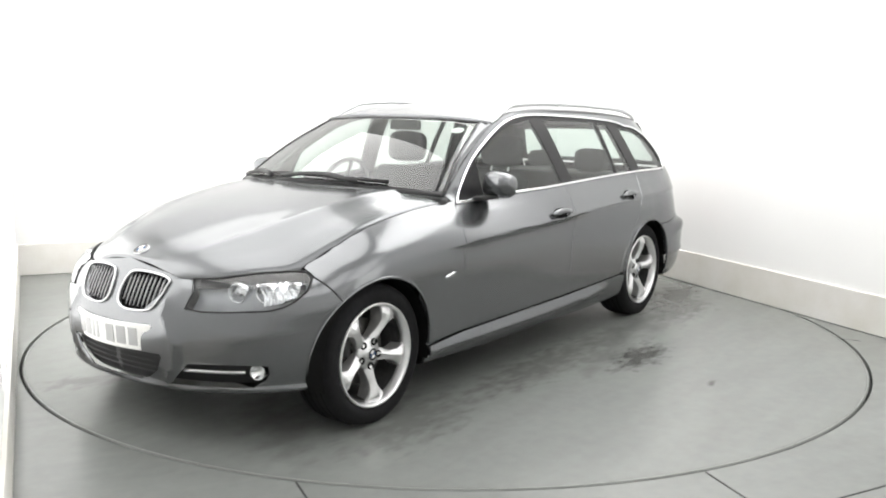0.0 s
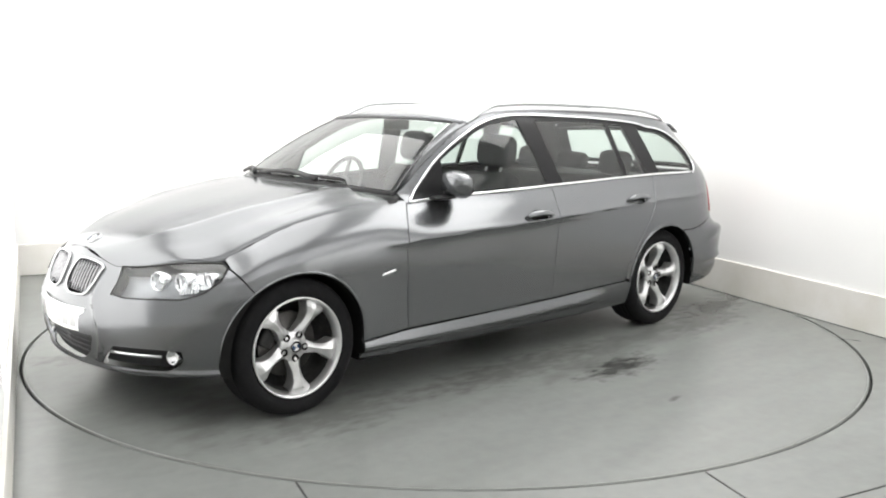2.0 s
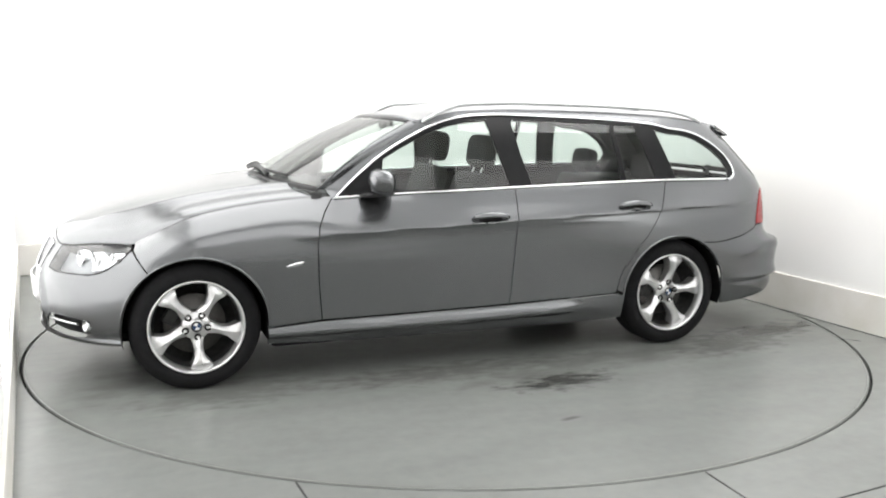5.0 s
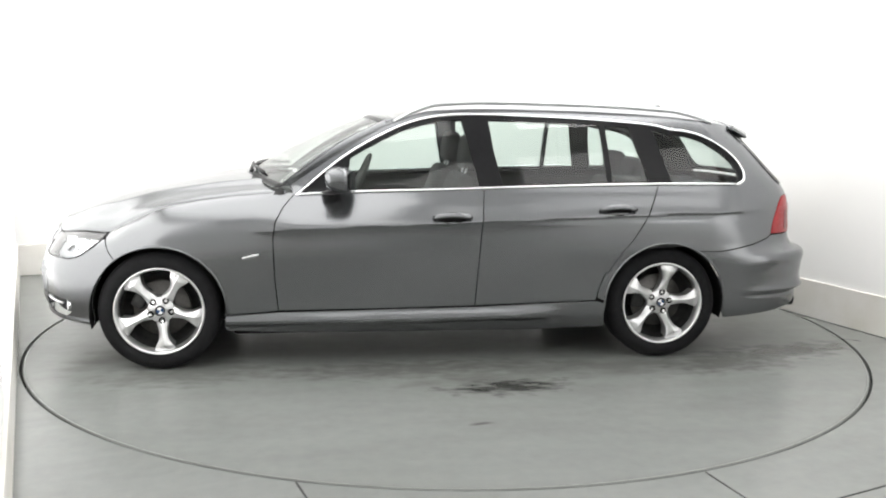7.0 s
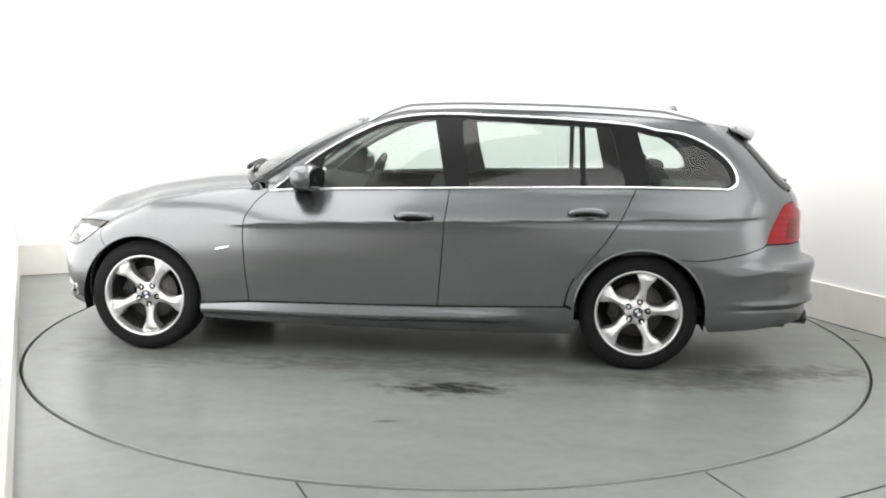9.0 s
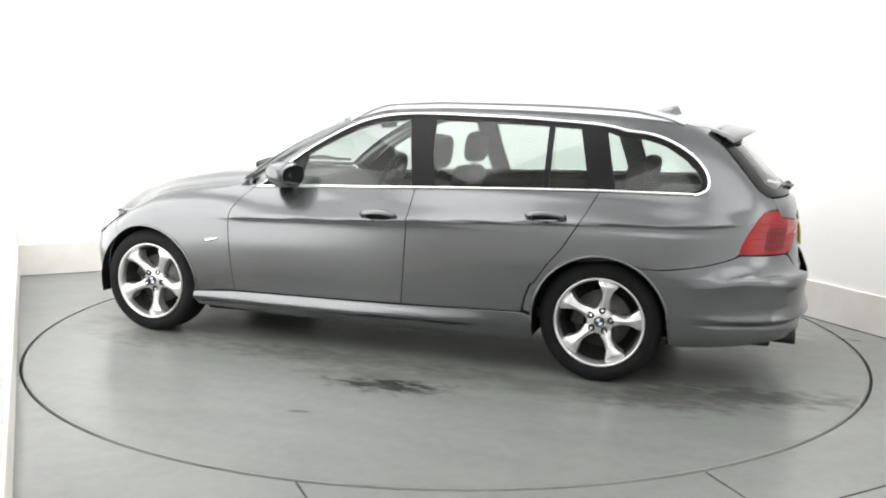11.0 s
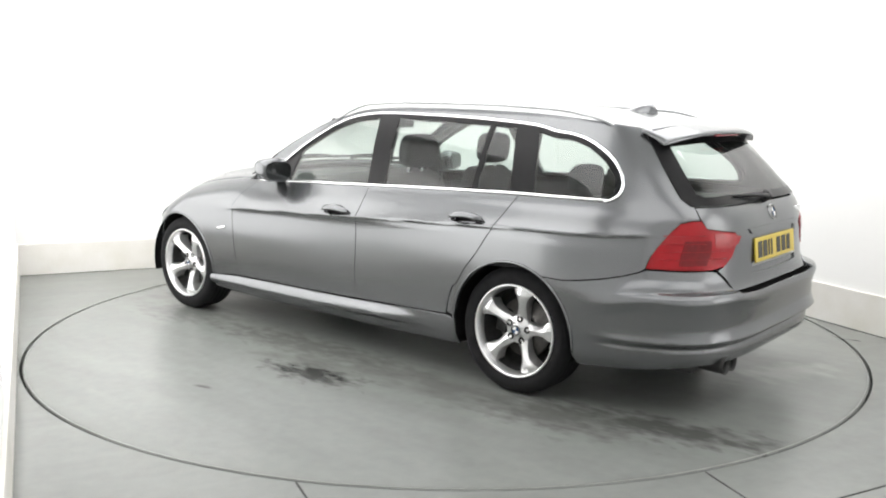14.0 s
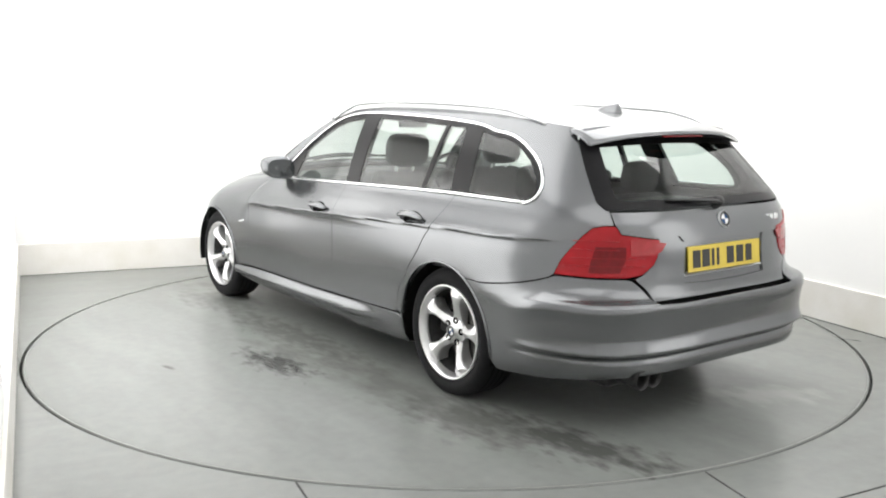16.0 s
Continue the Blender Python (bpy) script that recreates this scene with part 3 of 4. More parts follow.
# nose
kidney = lambda: rounded([(s_nose(.032, .60), .585), (s_nose(.045, .68), .665), (s_nose(.09, .70), .69), (s_nose(.2, .70), .688), (s_nose(.262, .69), .672), (s_nose(.282, .65), .645),
                          (s_nose(.272, .6), .60), (s_nose(.235, .55), .553), (s_nose(.13, .54), .541), (s_nose(.065, .55), .55)], True, 4)
KID = kidney()
if area(KID) < 0:
    KID = KID[::-1]
HEAD = [(-2.10, WING_TOP(-2.10) - .004), (-2.125, .63), (-2.145, .572), (-2.08, .565), (-1.985, .567), (-1.83, .573), (-1.775, .587), (-1.736, .605), (-1.68, .645), (-1.634, .690),
        (-1.637, .706)] + [(s, WING_TOP(s) - .004) for s in (-1.694, -1.75, -1.808, -1.87, -1.92, -1.98, -2.03)]
intake = [(NOSE - .01, .378), (NOSE - .01, .255), (s_nose(.18, .26), .256), (-2.285, .268), (-2.24, .307), (-2.218, .365), (-2.224, .38)]
slot = [(-2.19, .258), (-2.015, .256), (-1.867, .257), (-1.82, .28), (-1.803, .312), (-1.808, .347), (-1.905, .354), (-2.116, .348)]
bumper = [(NOSE - .003, .225), (s_nose(.4, .22), .222)] + along([(-1.75, .222), (-1.702, .232)]) + arc(AF, AZ, ARAD, 196, 128, 14)[1:] + along([(-1.615, .635)]) + [(-1.628, .688)]
bumper += HEAD[9::-1] + [(s, WING_TOP(s) - .002) for s in (-2.15, -2.22, -2.28, -2.34, -2.40, NOSE - .003)]
NOSE_Y = {}


def nose_y(s):
    key = round(s, 3)
    if key not in NOSE_Y:
        NOSE_Y[key] = -skin(s, .45).y
    return NOSE_Y[key]


def nose_shape(s, z):
    """The lower lip, and the raised ribs that run from the kidneys down past the intake."""
    out = .014 * math.exp(-((z - .243) / .014) ** 2)
    rib = .30 + .07 * smooth(.56, .42, z) - .04 * smooth(.36, .26, z)
    d = nose_y(s) - rib
    if s < -1.75:
        out += .013 * math.exp(-abs(d) / .022) * smooth(.64, .54, z) * smooth(.24, .28, z) - .010 * smooth(.0, .05, d) * smooth(.30, .12, d) * smooth(.30, .36, z) * smooth(.54, .46, z)
    return out


front_bumper = panel("front_bumper", bumper, M_PAINT, car, BOTH, holes=[KID, intake, slot], step=.02,
                     bulge=nose_shape)
panel("lower_intake", [(p[0], p[1]) for p in intake], M_BLACK, front_bumper, BOTH, off=-.03, gap=-.03, flange=0, label="black mesh intake below the plate")
bm = bmesh.new()
for k in range(4):
    z = .285 + .025 * k
    pts = [skin(s, z) * 1 + Vector((.03, 0, 0)) for s in [s_nose(.28 * q / 8, z) for q in range(8, -1, -1)]]
    pts += [Vector((p.x, -p.y, p.z)) for p in pts[-2::-1]]
    tube(bm, pts, .004, .003, n=6)
part("intake_grille", bm, M_BLACK, front_bumper, "thin black intake bars")
for sd in BOTH:
    panel("fog_lamp_recess", slot, M_BLACK, front_bumper, (sd,), off=-.04, gap=-.008, flange=0)
for z in (.318,):
    mirrored("slot_bar", lambda: tube(bmesh.new(), on_skin([(s_nose(.40 + .22 * k / 6, z), z) for k in range(7)], -.012), .008, .007, n=8), M_SATIN, front_bumper, "satin bar across the fog lamp slot")


def fog():
    bm = bmesh.new()
    lathe(bm, [(0, -.02), (.02, -.012), (.027, .0), (.031, .004), (.033, 0), (.033, -.03)], 24,
          Matrix.Translation(skin(s_nose(.652, .318), .318)) @ Vector((-.93, -.36, 0)).to_track_quat("Z", "Y").to_matrix().to_4x4() @ pose(0, 0, -.014))
    return bm


for ob in mirrored("fog_lamp", fog, M_REFLECT, front_bumper, "round clear fog lamp"):
    pass

# kidney grilles
for sd in BOTH:
    g = panel("kidney_backing", KID, M_SHELL, car, (sd,), off=-.045, gap=-.006, flange=0)
    ring = on_skin(KID, .004)
    bm = bmesh.new()
    tube(bm, ring, .0055, .008, closed=True, n=10, up=lambda i: skin_normal(*KID[i]))
    if sd > 0:
        bmesh.ops.scale(bm, vec=(1, -1, 1), verts=bm.verts)
        bmesh.ops.reverse_faces(bm, faces=bm.faces)
    frame_ob = part("kidney_surround", bm, M_KIDNEY, car, "chrome kidney grille surround")
    g.parent = frame_ob
    for k in range(9):
        y = .058 + .0245 * k
        lo, hi = .552 + .035 * smooth(.09, .03, y) + .04 * smooth(.21, .28, y), .686 - .012 * smooth(.23, .28, y) - .012 * smooth(.08, .04, y)
        bm = bmesh.new()
        tube(bm, [skin(s_nose(y, z), z) + Vector((.010, 0, 0)) for z in (lo, lo * .66 + hi * .34, lo * .34 + hi * .66, hi)],   .0034, .010, n=6, up=lambda i: Vector((1, 0, .3)))
        if sd > 0:
            bmesh.ops.scale(bm, vec=(1, -1, 1), verts=bm.verts)
            bmesh.ops.reverse_faces(bm, faces=bm.faces)
        part("grille_slat", bm, M_SLAT, frame_ob)

# headlamps
for sd in BOTH:
    lamp = panel("headlamp", HEAD, M_LENS, car, (sd,), gap=.004, flange=0, off=.002, label="clear glass headlamp with twin round units")
    panel("lamp_housing", HEAD, M_LAMPBOWL, lamp, (sd,), gap=-.002, flange=0, off=-.055, label="grey lamp housing")
    bm = bmesh.new()
    edge = rounded(HEAD, True, 2)
    N = len(edge)
    a = on_skin(edge, -.001)
    b = on_skin(edge, -.06)
    va, vb = [bm.verts.new(p) for p in a], [bm.verts.new(p) for p in b]
    for k in range(N):
        bm.faces.new((va[k], va[(k + 1) % N], vb[(k + 1) % N], vb[k]))
    if sd > 0:
        bmesh.ops.scale(bm, vec=(1, -1, 1), verts=bm.verts)
    part("lamp_rim", bm, M_BLACK, lamp)
    bm = bmesh.new()
    tube(bm, on_skin(HEAD, .002), .0035, .0045, closed=True, n=6, up=lambda i: skin_normal(*HEAD[i]))
    if sd > 0:
        bmesh.ops.scale(bm, vec=(1, -1, 1), verts=bm.verts)
        bmesh.ops.reverse_faces(bm, faces=bm.faces)
    part("lamp_seal", bm, M_BLACK, lamp)
    panel("indicator_reflector", [(-1.85, .592), (-1.78, .602), (-1.72, .632), (-1.665, .682), (-1.72, .697), (-1.85, .692)], M_REFLECT, lamp, (sd,), gap=.002, flange=.01, off=-.03,
          bulge=lambda s, z: .006 * math.sin(s * 240), step=.006, label="fluted bright indicator reflector")
    for y, z, r in ((.552, .632, .040), (.645, .632, .040), (.72, .645, .028)):
        p = skin(s_nose(y, z), z)
        bm = bmesh.new()
        lathe(bm, [(0, -.005), (r * .35, 0), (r * .55, -.02), (r * .8, -.006), (r * .9, .014), (r, .018), (r * 1.08, .01), (r * 1.08, -.03)], 28,
              Matrix.Translation(p + Vector((.055, .012, 0))) @ Vector((-1, -.28, .02)).to_track_quat("Z", "Y").to_matrix().to_4x4())
        if sd > 0:
            bmesh.ops.scale(bm, vec=(1, -1, 1), verts=bm.verts)
            bmesh.ops.reverse_faces(bm, faces=bm.faces)
        part("lamp_unit", bm, M_REFLECT, lamp, "round chrome reflector unit")

# bonnet
EDGE = [skin(s, WING_TOP(s)) for s in np.linspace(NOSE, -.66, 120)]
edge_y = curve([(p.x + k * 1e-6, -p.y) for k, p in enumerate(EDGE)])
edge_z = curve([(p.x + k * 1e-6, p.z) for k, p in enumerate(EDGE)])
HOOD_C = curve([(-1.995, .737), (-1.96, .752), (-1.9, .778), (-1.8, .818), (-1.65, .868), (-1.5, .907), (-1.25, .953), (-1.0, .985), (-.88, .997)])


def hood_point(a, q):
    q = q * 2 - 1
    x1 = -.925 + .215 * q * q
    x = -1.992 + (x1 + 1.992) * (a ** 1.5)
    ye = max(0.0, edge_y(x) - .0025)
    zc, ze = HOOD_C(x), edge_z(x)
    z = ze + (max(zc, ze) - ze) * (1 - abs(q) ** 3.2)
    k = smooth(-1.95, -1.7, x)
    z += k * .013 * math.exp(-abs(abs(q) - .56 - .14 * a) / .055) - k * .005 * math.exp(-((abs(q) - .80) / .07) ** 2)
    return (x, -ye * q, z + .001)


part("bonnet", grid_sheet(hood_point, 60, 56, .014), M_PAINT, car)


def badge(name, where, facing, r, parent):
    m = Matrix.Translation(where) @ Vector(facing).to_track_quat("Z", "Y").to_matrix().to_4x4()
    ob = part(name, lathe(bmesh.new(), [(0, .003), (r * .8, .003), (r * .95, .005), (r, .003), (r, -.004)], 32, m), M_SATIN, parent, "small round chrome-rimmed badge")
    for k in range(4):
        bm = bmesh.new()
        c = bm.verts.new((0, 0, .0055))
        ring = [bm.verts.new((r * .62 * math.cos(radians(90 * k + 9 * j)), r * .62 * math.sin(radians(90 * k + 9 * j)), .0055)) for j in range(11)]
        for j in range(10):
            bm.faces.new((c, ring[j], ring[j + 1]))
        bmesh.ops.transform(bm, matrix=m, verts=bm.verts)
        part("badge_quarter", bm, (M_BLUE, M_WHITE)[k % 2], ob)
    bm = lathe(bmesh.new(), [(r * .64, .0045), (r * .64, .006), (r * .92, .006)], 32, m)
    part("badge_ring", bm, M_INK, ob)
    return ob


badge("bonnet_badge", (-1.945, 0, .762), (-.45, 0, .9), .036, car)

# windscreen and roof
def screen_point(u, v, grow=0.0):
    u = (u * 2 - 1) * (1 + grow)
    bx, by, bz = -.965 + .214 * u * u, .742 * u, .988 - .036 * u * u
    tx, ty, tz = -.235 + .06 * u * u, .552 * u, 1.335 - .020 * u * u
    k = math.sin(math.pi * v)
    return Vector((bx + (tx - bx) * v - .012 * k, by + (ty - by) * v, bz + (tz - bz) * v + .022 * k))


part("windscreen", grid_sheet(lambda u, v: screen_point(u, v, -.012), 28, 16, .004, True), M_SCREEN, car, "clear laminated windscreen")
for vs in ((0.0, .05), (.955, 1.0)):
    bm = grid_sheet(lambda u, v: screen_point(u, vs[0] + (vs[1] - vs[0]) * v) + Vector((0, 0, .0012)), 28, 2, .002, True)
    part("screen_band", bm, M_GLOSS, car)
mirrored("screen_edge", lambda: grid_sheet(lambda u, v: screen_point(.0 + .012 * u, v) + Vector((0, 0, .0012)), 2, 16, .002, True), M_GLOSS, car)
PILLAR_EDGE = [(-.70, .962), (-.48, 1.105), (-.29, 1.222), (-.18, 1.282), (-.09, 1.315)]


def pillar_point(v, b):
    """From the glass edge across to the body side."""
    k = min(3.9999, v * 4)
    i = int(k)
    p, q = PILLAR_EDGE[i], PILLAR_EDGE[i + 1]
    outer = skin(p[0] + (q[0] - p[0]) * (k - i), p[1] + (q[1] - p[1]) * (k - i))
    inner = screen_point(.006, v) + Vector((0, 0, .004))
    return inner + (outer - inner) * b + Vector((0, -.004, .006)) * math.sin(math.pi * b)


mirrored("screen_pillar", lambda: grid_sheet(pillar_point, 24, 4, .004), M_PAINT, car)
ROOF_C = curve([(-.24, 1.335), (-.2, 1.345), (-.1, 1.366), (0, 1.387), (.2, 1.412), (.45, 1.42), (.8, 1.42), (1.2, 1.405), (1.55, 1.38), (1.8, 1.35), (1.97, 1.318)])


HALF = {}


def roof_half(x, z):
    key = round(x, 3)
    if key not in HALF:
        HALF[key] = -skin(*along([(x, z)])[0]).y
    return HALF[key]


def roof_point(a, q):
    q = q * 2 - 1
    x0, x1 = -.233 + .06 * q * q, 1.965 - .07 * q * q
    x = x0 + (x1 - x0) * a
    s = min(max(x, -.09), 1.85)
    ez = ROOF_EDGE(s)
    ey = roof_half(s, ez) - .002
    z = ez + (ROOF_C(x) - ez) * (1 - abs(q) ** 2.6)
    return (x, -ey * q, z + .001)


part("roof", grid_sheet(roof_point, 60, 40, .012), M_PAINT, car)
part("headlining", grid_sheet(lambda a, q: Vector(roof_point(.02 + .93 * a, .03 + .94 * q)) + Vector((0, 0, -.03)), 30, 16, 0), M_HEADLINE, car)


def rail():
    pts = []
    for k in range(41):
        a = k / 40
        x = -.13 + 1.85 * a
        ez = ROOF_EDGE(min(max(x, -.1), 1.85))
        lift = .042 * min(1.0, math.sin(math.pi * a) * 2.6) ** .6 - .004
        pts.append(Vector((x, -roof_half(max(x, -.09), ez) - .002, ez + lift)))
    return tube(bmesh.new(), pts,   .013, .013, n=10, taper=lambda t: .55 + .45 * min(1, 12 * t, 12 * (1 - t)))


mirrored("roof_rail", rail, M_SATIN, car, "satin aluminium roof rail")
# aerial fin
bm = bmesh.new()
rows = []
for k in range(13):
    a = k / 12
    x = 1.46 + .20 * a
    h = .05 * (math.sin(a * math.pi * .56) ** 1.4) if a < .9 else .05 * (1 - a) * 8
    w = .035 * math.sin(math.pi * (.08 + .84 * a)) ** .7
    z = ROOF_C(x)
    rows.append([bm.verts.new((x, w, z - .004)), bm.verts.new((x, w * .55, z + h * .7)), bm.verts.new((x + .004, 0, z + h)), bm.verts.new((x, -w * .55, z + h * .7)), bm.verts.new((x, -w, z - .004))])
for p, q in zip(rows, rows[1:]):
    for j in range(4):
        bm.faces.new((p[j], p[j + 1], q[j + 1], q[j]))
bm.faces.new(rows[-1])
bm.faces.new(rows[0][::-1])
bmesh.ops.recalc_face_normals(bm, faces=bm.faces)
part("aerial_fin", bm, M_PAINT, car, "grey shark-fin roof aerial")

# tail: bumper, tailgate, glass, lamps
TAIL_LAMP = [(1.879, .700), (2.079, .694)] + LAMP_IN + LAMP_OUT[:0:-1]
back_bumper = along([(1.715, .26), (1.735, .225)]) + [(1.974, .262), (2.2, .276), (TAIL + .003, .285), (TAIL + .003, .588), (2.458, .586), (2.38, .634), (2.30, .682), (2.262, .689), (2.079, .691),
                                                      (1.885, .696)] + SEAM_R[::-1] + arc(AR, AZ, ARAD, 62, -9, 14)
rear_bumper = panel("rear_bumper", back_bumper, M_PAINT, car, BOTH, step=.0125,
                    bulge=lambda s, z: smooth(1.50, 1.7, s) * (.012 * math.exp(-((z - .53 - .053 * smooth(1.52, 1.85, s)) / .032) ** 2) * smooth(2.62, 2.4, s)
                                                               + .008 * math.exp(-abs(z - .386) / .014) - .006 * math.exp(-((z - .355) / .012) ** 2)))
gate = [(2.458, .594), (2.386, .638), (2.305, .688), (2.347, .704), (2.400, .745), (2.419, .781), (2.437, .85), (2.33, .862), (2.219, .874), (2.192, .906), (2.182, .915), (2.165, .965),
        (TAIL + .003, .965), (TAIL + .003, .594)]
RECESS = [(s_tail(.285, .68), .655), (TAIL + .01, .645), (TAIL + .01, .845), (s_tail(.285, .84), .842)]
tailgate = panel("tailgate", gate, M_PAINT, car, BOTH, holes=[RECESS], step=.02, flange=.012)
panel("plate_recess", RECESS, M_PAINT, tailgate, BOTH, off=-.008, gap=-.004, flange=0)
panel("gate_handle_strip", [(s_tail(.30, .85), .835), (TAIL + .003, .835), (TAIL + .003, .86), (s_tail(.32, .86), .858)], M_PAINT, tailgate, BOTH, off=.006, gap=0, flange=.004)
rear_glass = [(s_tail(.612, .98), .978), (s_tail(.62, 1.0), 1.0), (s_tail(.525, 1.245), 1.245), (s_tail(.50, 1.262), 1.262), (TAIL + .003, 1.268), (TAIL + .003, .978)]
for sd in (BOTH,):
    rg = panel("rear_window", rear_glass, M_GLASS, tailgate, sd, gap=0, flange=0, off=.002, label="tinted heated rear window")
border = [(s_tail(.612, .98), .970), (s_tail(.628, 1.0), 1.0), (s_tail(.535, 1.248), 1.248), (s_tail(.505, 1.275), 1.275), (TAIL + .003, 1.285), (TAIL + .003, 1.235), (s_tail(.475, 1.225), 1.22),
          (s_tail(.555, 1.01), 1.018), (s_tail(.53, 1.0), 1.004), (TAIL + .003, 1.004), (TAIL + .003, .970)]
panel("window_border", border, M_GLOSS, rg, BOTH, gap=0, flange=0, off=.004)
# spoiler over the window
def spoiler_point(a, q):
    q = q * 2 - 1
    k = abs(q)
    x = 1.905 - .055 * k * k + a * (.165 - .05 * k ** 3)
    y = -(.548 - .012 * a) * q
    z = 1.337 - .040 * k ** 2.6 - .045 * a ** 1.4 - .012 * a * k ** 3
    return (x, y, z + .002)


def under_point(a, q):
    p = Vector(spoiler_point(1.0, .01 + .98 * q))
    k = abs(q * 2 - 1)
    r = Vector((1.935 - .075 * k * k, p.y * .985, 1.262 - .022 * k * k))
    return r + (p + Vector((-.005, 0, -.013)) - r) * a


part("roof_spoiler", grid_sheet(spoiler_point, 10, 36, .012), M_PAINT, tailgate, "body-coloured spoiler over the rear window")
part("spoiler_underside", grid_sheet(under_point, 6, 30, 0), M_GLOSS, tailgate, "gloss black underside of the spoiler")
bm = bmesh.new()
box(bm, 2.03, 2.04, -.14, .14, 1.268, 1.276)
part("brake_light", bm, M_RED, tailgate, "thin red high brake light", smooth=False)
# lamps
for sd in BOTH:
    lamp = panel("tail_lamp", TAIL_LAMP, M_RED, car, (sd,), off=.005, gap=.002, flange=.03, step=.02, label="glossy red wraparound tail lamp")
    inner = [(s_tail(.56, .79), .785), (s_tail(.46, .78), .785), (s_tail(.42, .80), .80), (s_tail(.395, .835), .835), (s_tail(.47, .85), .848), (s_tail(.56, .86), .855)]
    panel("lamp_strip", inner, M_PINK, lamp, (sd,), off=.0075, gap=.002, flange=.004, label="pale clear-red indicator strip")
    core = [(s_at(2.14, .715), .712), (s_tail(.60, .72), .712), (s_tail(.575, .77), .77), (s_tail(.575, .82), .825), (s_at(2.15, .82), .825)]
    panel("lamp_core", core, M_DEEPRED, lamp, (sd,), off=.0075, gap=.002, flange=.004, label="deep red brake light section")
    for z in (.742, .775, .81, .845):
        bm = bmesh.new()
        ss = [s_at(2.075, z) + (s_tail(.50 if z < .8 else .60, z) - s_at(2.075, z)) * k / 10 for k in range(11)]
        tube(bm, on_skin([(s, z) for s in ss], .006), .0022, .0018, n=6)
        if sd > 0:
            bmesh.ops.scale(bm, vec=(1, -1, 1), verts=bm.verts)
            bmesh.ops.reverse_faces(bm, faces=bm.faces)
        part("lamp_rib", bm, M_RED, lamp)
# plates: the characters are plain bars
def bowed(bm, bend, cuts=9):
    """Bow a board that lies across the car back towards its ends."""
    if bend:
        bmesh.ops.subdivide_edges(bm, edges=[e for e in bm.edges if abs(e.verts[0].co.y - e.verts[1].co.y) > .02], cuts=cuts, use_grid_fill=True)
        for v in bm.verts:
            v.co.x += bend * v.co.y ** 2
    return bm


def plate(name, material, at, tilt, facing, parent, label, ink, bend=0.0, wide=.52, high=.112):
    m = Matrix.Translation(at) @ pose(0, 0, 0, 0, tilt * facing, 0)
    bm = box(bmesh.new(), -.004, .004, -wide / 2, wide / 2, -high / 2, high / 2, None, .002, 1)
    bowed(bm, bend)
    bmesh.ops.transform(bm, matrix=m, verts=bm.verts)
    ob = part(name, bm, material, parent, label, smooth=False)
    x = .0046 * facing
    for k, w in enumerate((.052, .052, .018, .018, .052, .052, .046)):
        y = (-.205, -.14, -.09, -.055, .035, .105, .172)[k] * facing
        bm = box(bmesh.new(), x - .001, x + .001, y - w / 2, y + w / 2, -.038, .038)
        bowed(bm, bend, 1)
        bmesh.ops.transform(bm, matrix=m, verts=bm.verts)
        part("character_bar", bm, ink, ob, smooth=False)
    return ob


plate("front_plate", M_PLATE_W, (-2.134, 0, .437), 3, -1, front_bumper, "white number plate with plain bars greyed to paint the glare", M_INK_GLARE, .62)
part("plate_holder", bowed(box(bmesh.new(), -2.128, -2.06, -.25, .25, .386, .490, None, .012, 3), .62), M_PAINT, front_bumper, smooth=False)
plate("rear_plate", M_PLATE_Y, (2.318, -.02, .755), -6, 1, tailgate, "yellow number plate with plain dark bars", M_INK)
part("plate_lip", box(bmesh.new(), 2.288, 2.318, -.29, .27, .684, .695, None, .004, 1), M_SATIN, tailgate, smooth=False)
badge("gate_badge", (2.287, 0, .912), (1, 0, .32), .037, tailgate)
for k, w in enumerate((.03, .03, .03, .028)):
    part("badge_bar", box(bmesh.new(), 2.268, 2.277, .30 + .037 * k, .30 + .037 * k + w, .885, .912, None, .002, 1), M_CHROME, tailgate, "small chrome model badge bars", smooth=False)
# rear wiper
bm = tube(bmesh.new(), [(2.248, 0, .985), (2.272, -.03, .992), (2.245, -.17, 1.002), (2.222, -.33, 1.006)], .011, .009, n=8, taper=lambda t: 1.25 - .6 * t)
rw = part("rear_wiper", bm, M_BLACK, tailgate, "black rear wiper arm")
part("wiper_blade", tube(bmesh.new(), [(2.238, -.02, .998), (2.228, -.2, 1.0), (2.195, -.42, 1.0)], .006, .011, n=6), M_BLACK, rw)
part("wiper_boss", lathe(bmesh.new(), [(0, .03), (.018, .028), (.026, .015), (.028, -.02)], 20, Matrix.Translation((2.245, 0, .985)) @ Vector((.8, 0, .6)).to_track_quat("Z", "Y").to_matrix().to_4x4()), M_BLACK, rw)
# exhaust
for y in (-.535, -.458):
    part("exhaust_tip", lathe(bmesh.new(), [(.036, -.16), (.041, -.02), (.042, 0), (.038, 0), (.036, -.02), (.033, -.12), (0, -.12)], 24, Matrix.Translation((2.32, y, .264)) @ pose(0, 0, 0, 0, 90, 0)), M_RIMDARK, car, "sooty steel exhaust tailpipe")
part("rear_valance", box(bmesh.new(), 1.8, 2.2, -.62, .62, .215, .26, None, .015, 2), M_BLACK, car, "black lower rear valance")

# windows and pillars
def dlo_top(x):
    pts = [p for p in DLO_TOP[:15]]
    for a, b in zip(pts, pts[1:]):
        if a[0] <= x <= b[0]:
            return a[1] + (b[1] - a[1]) * (x - a[0]) / (b[0] - a[0])
    return pts[-1][1]


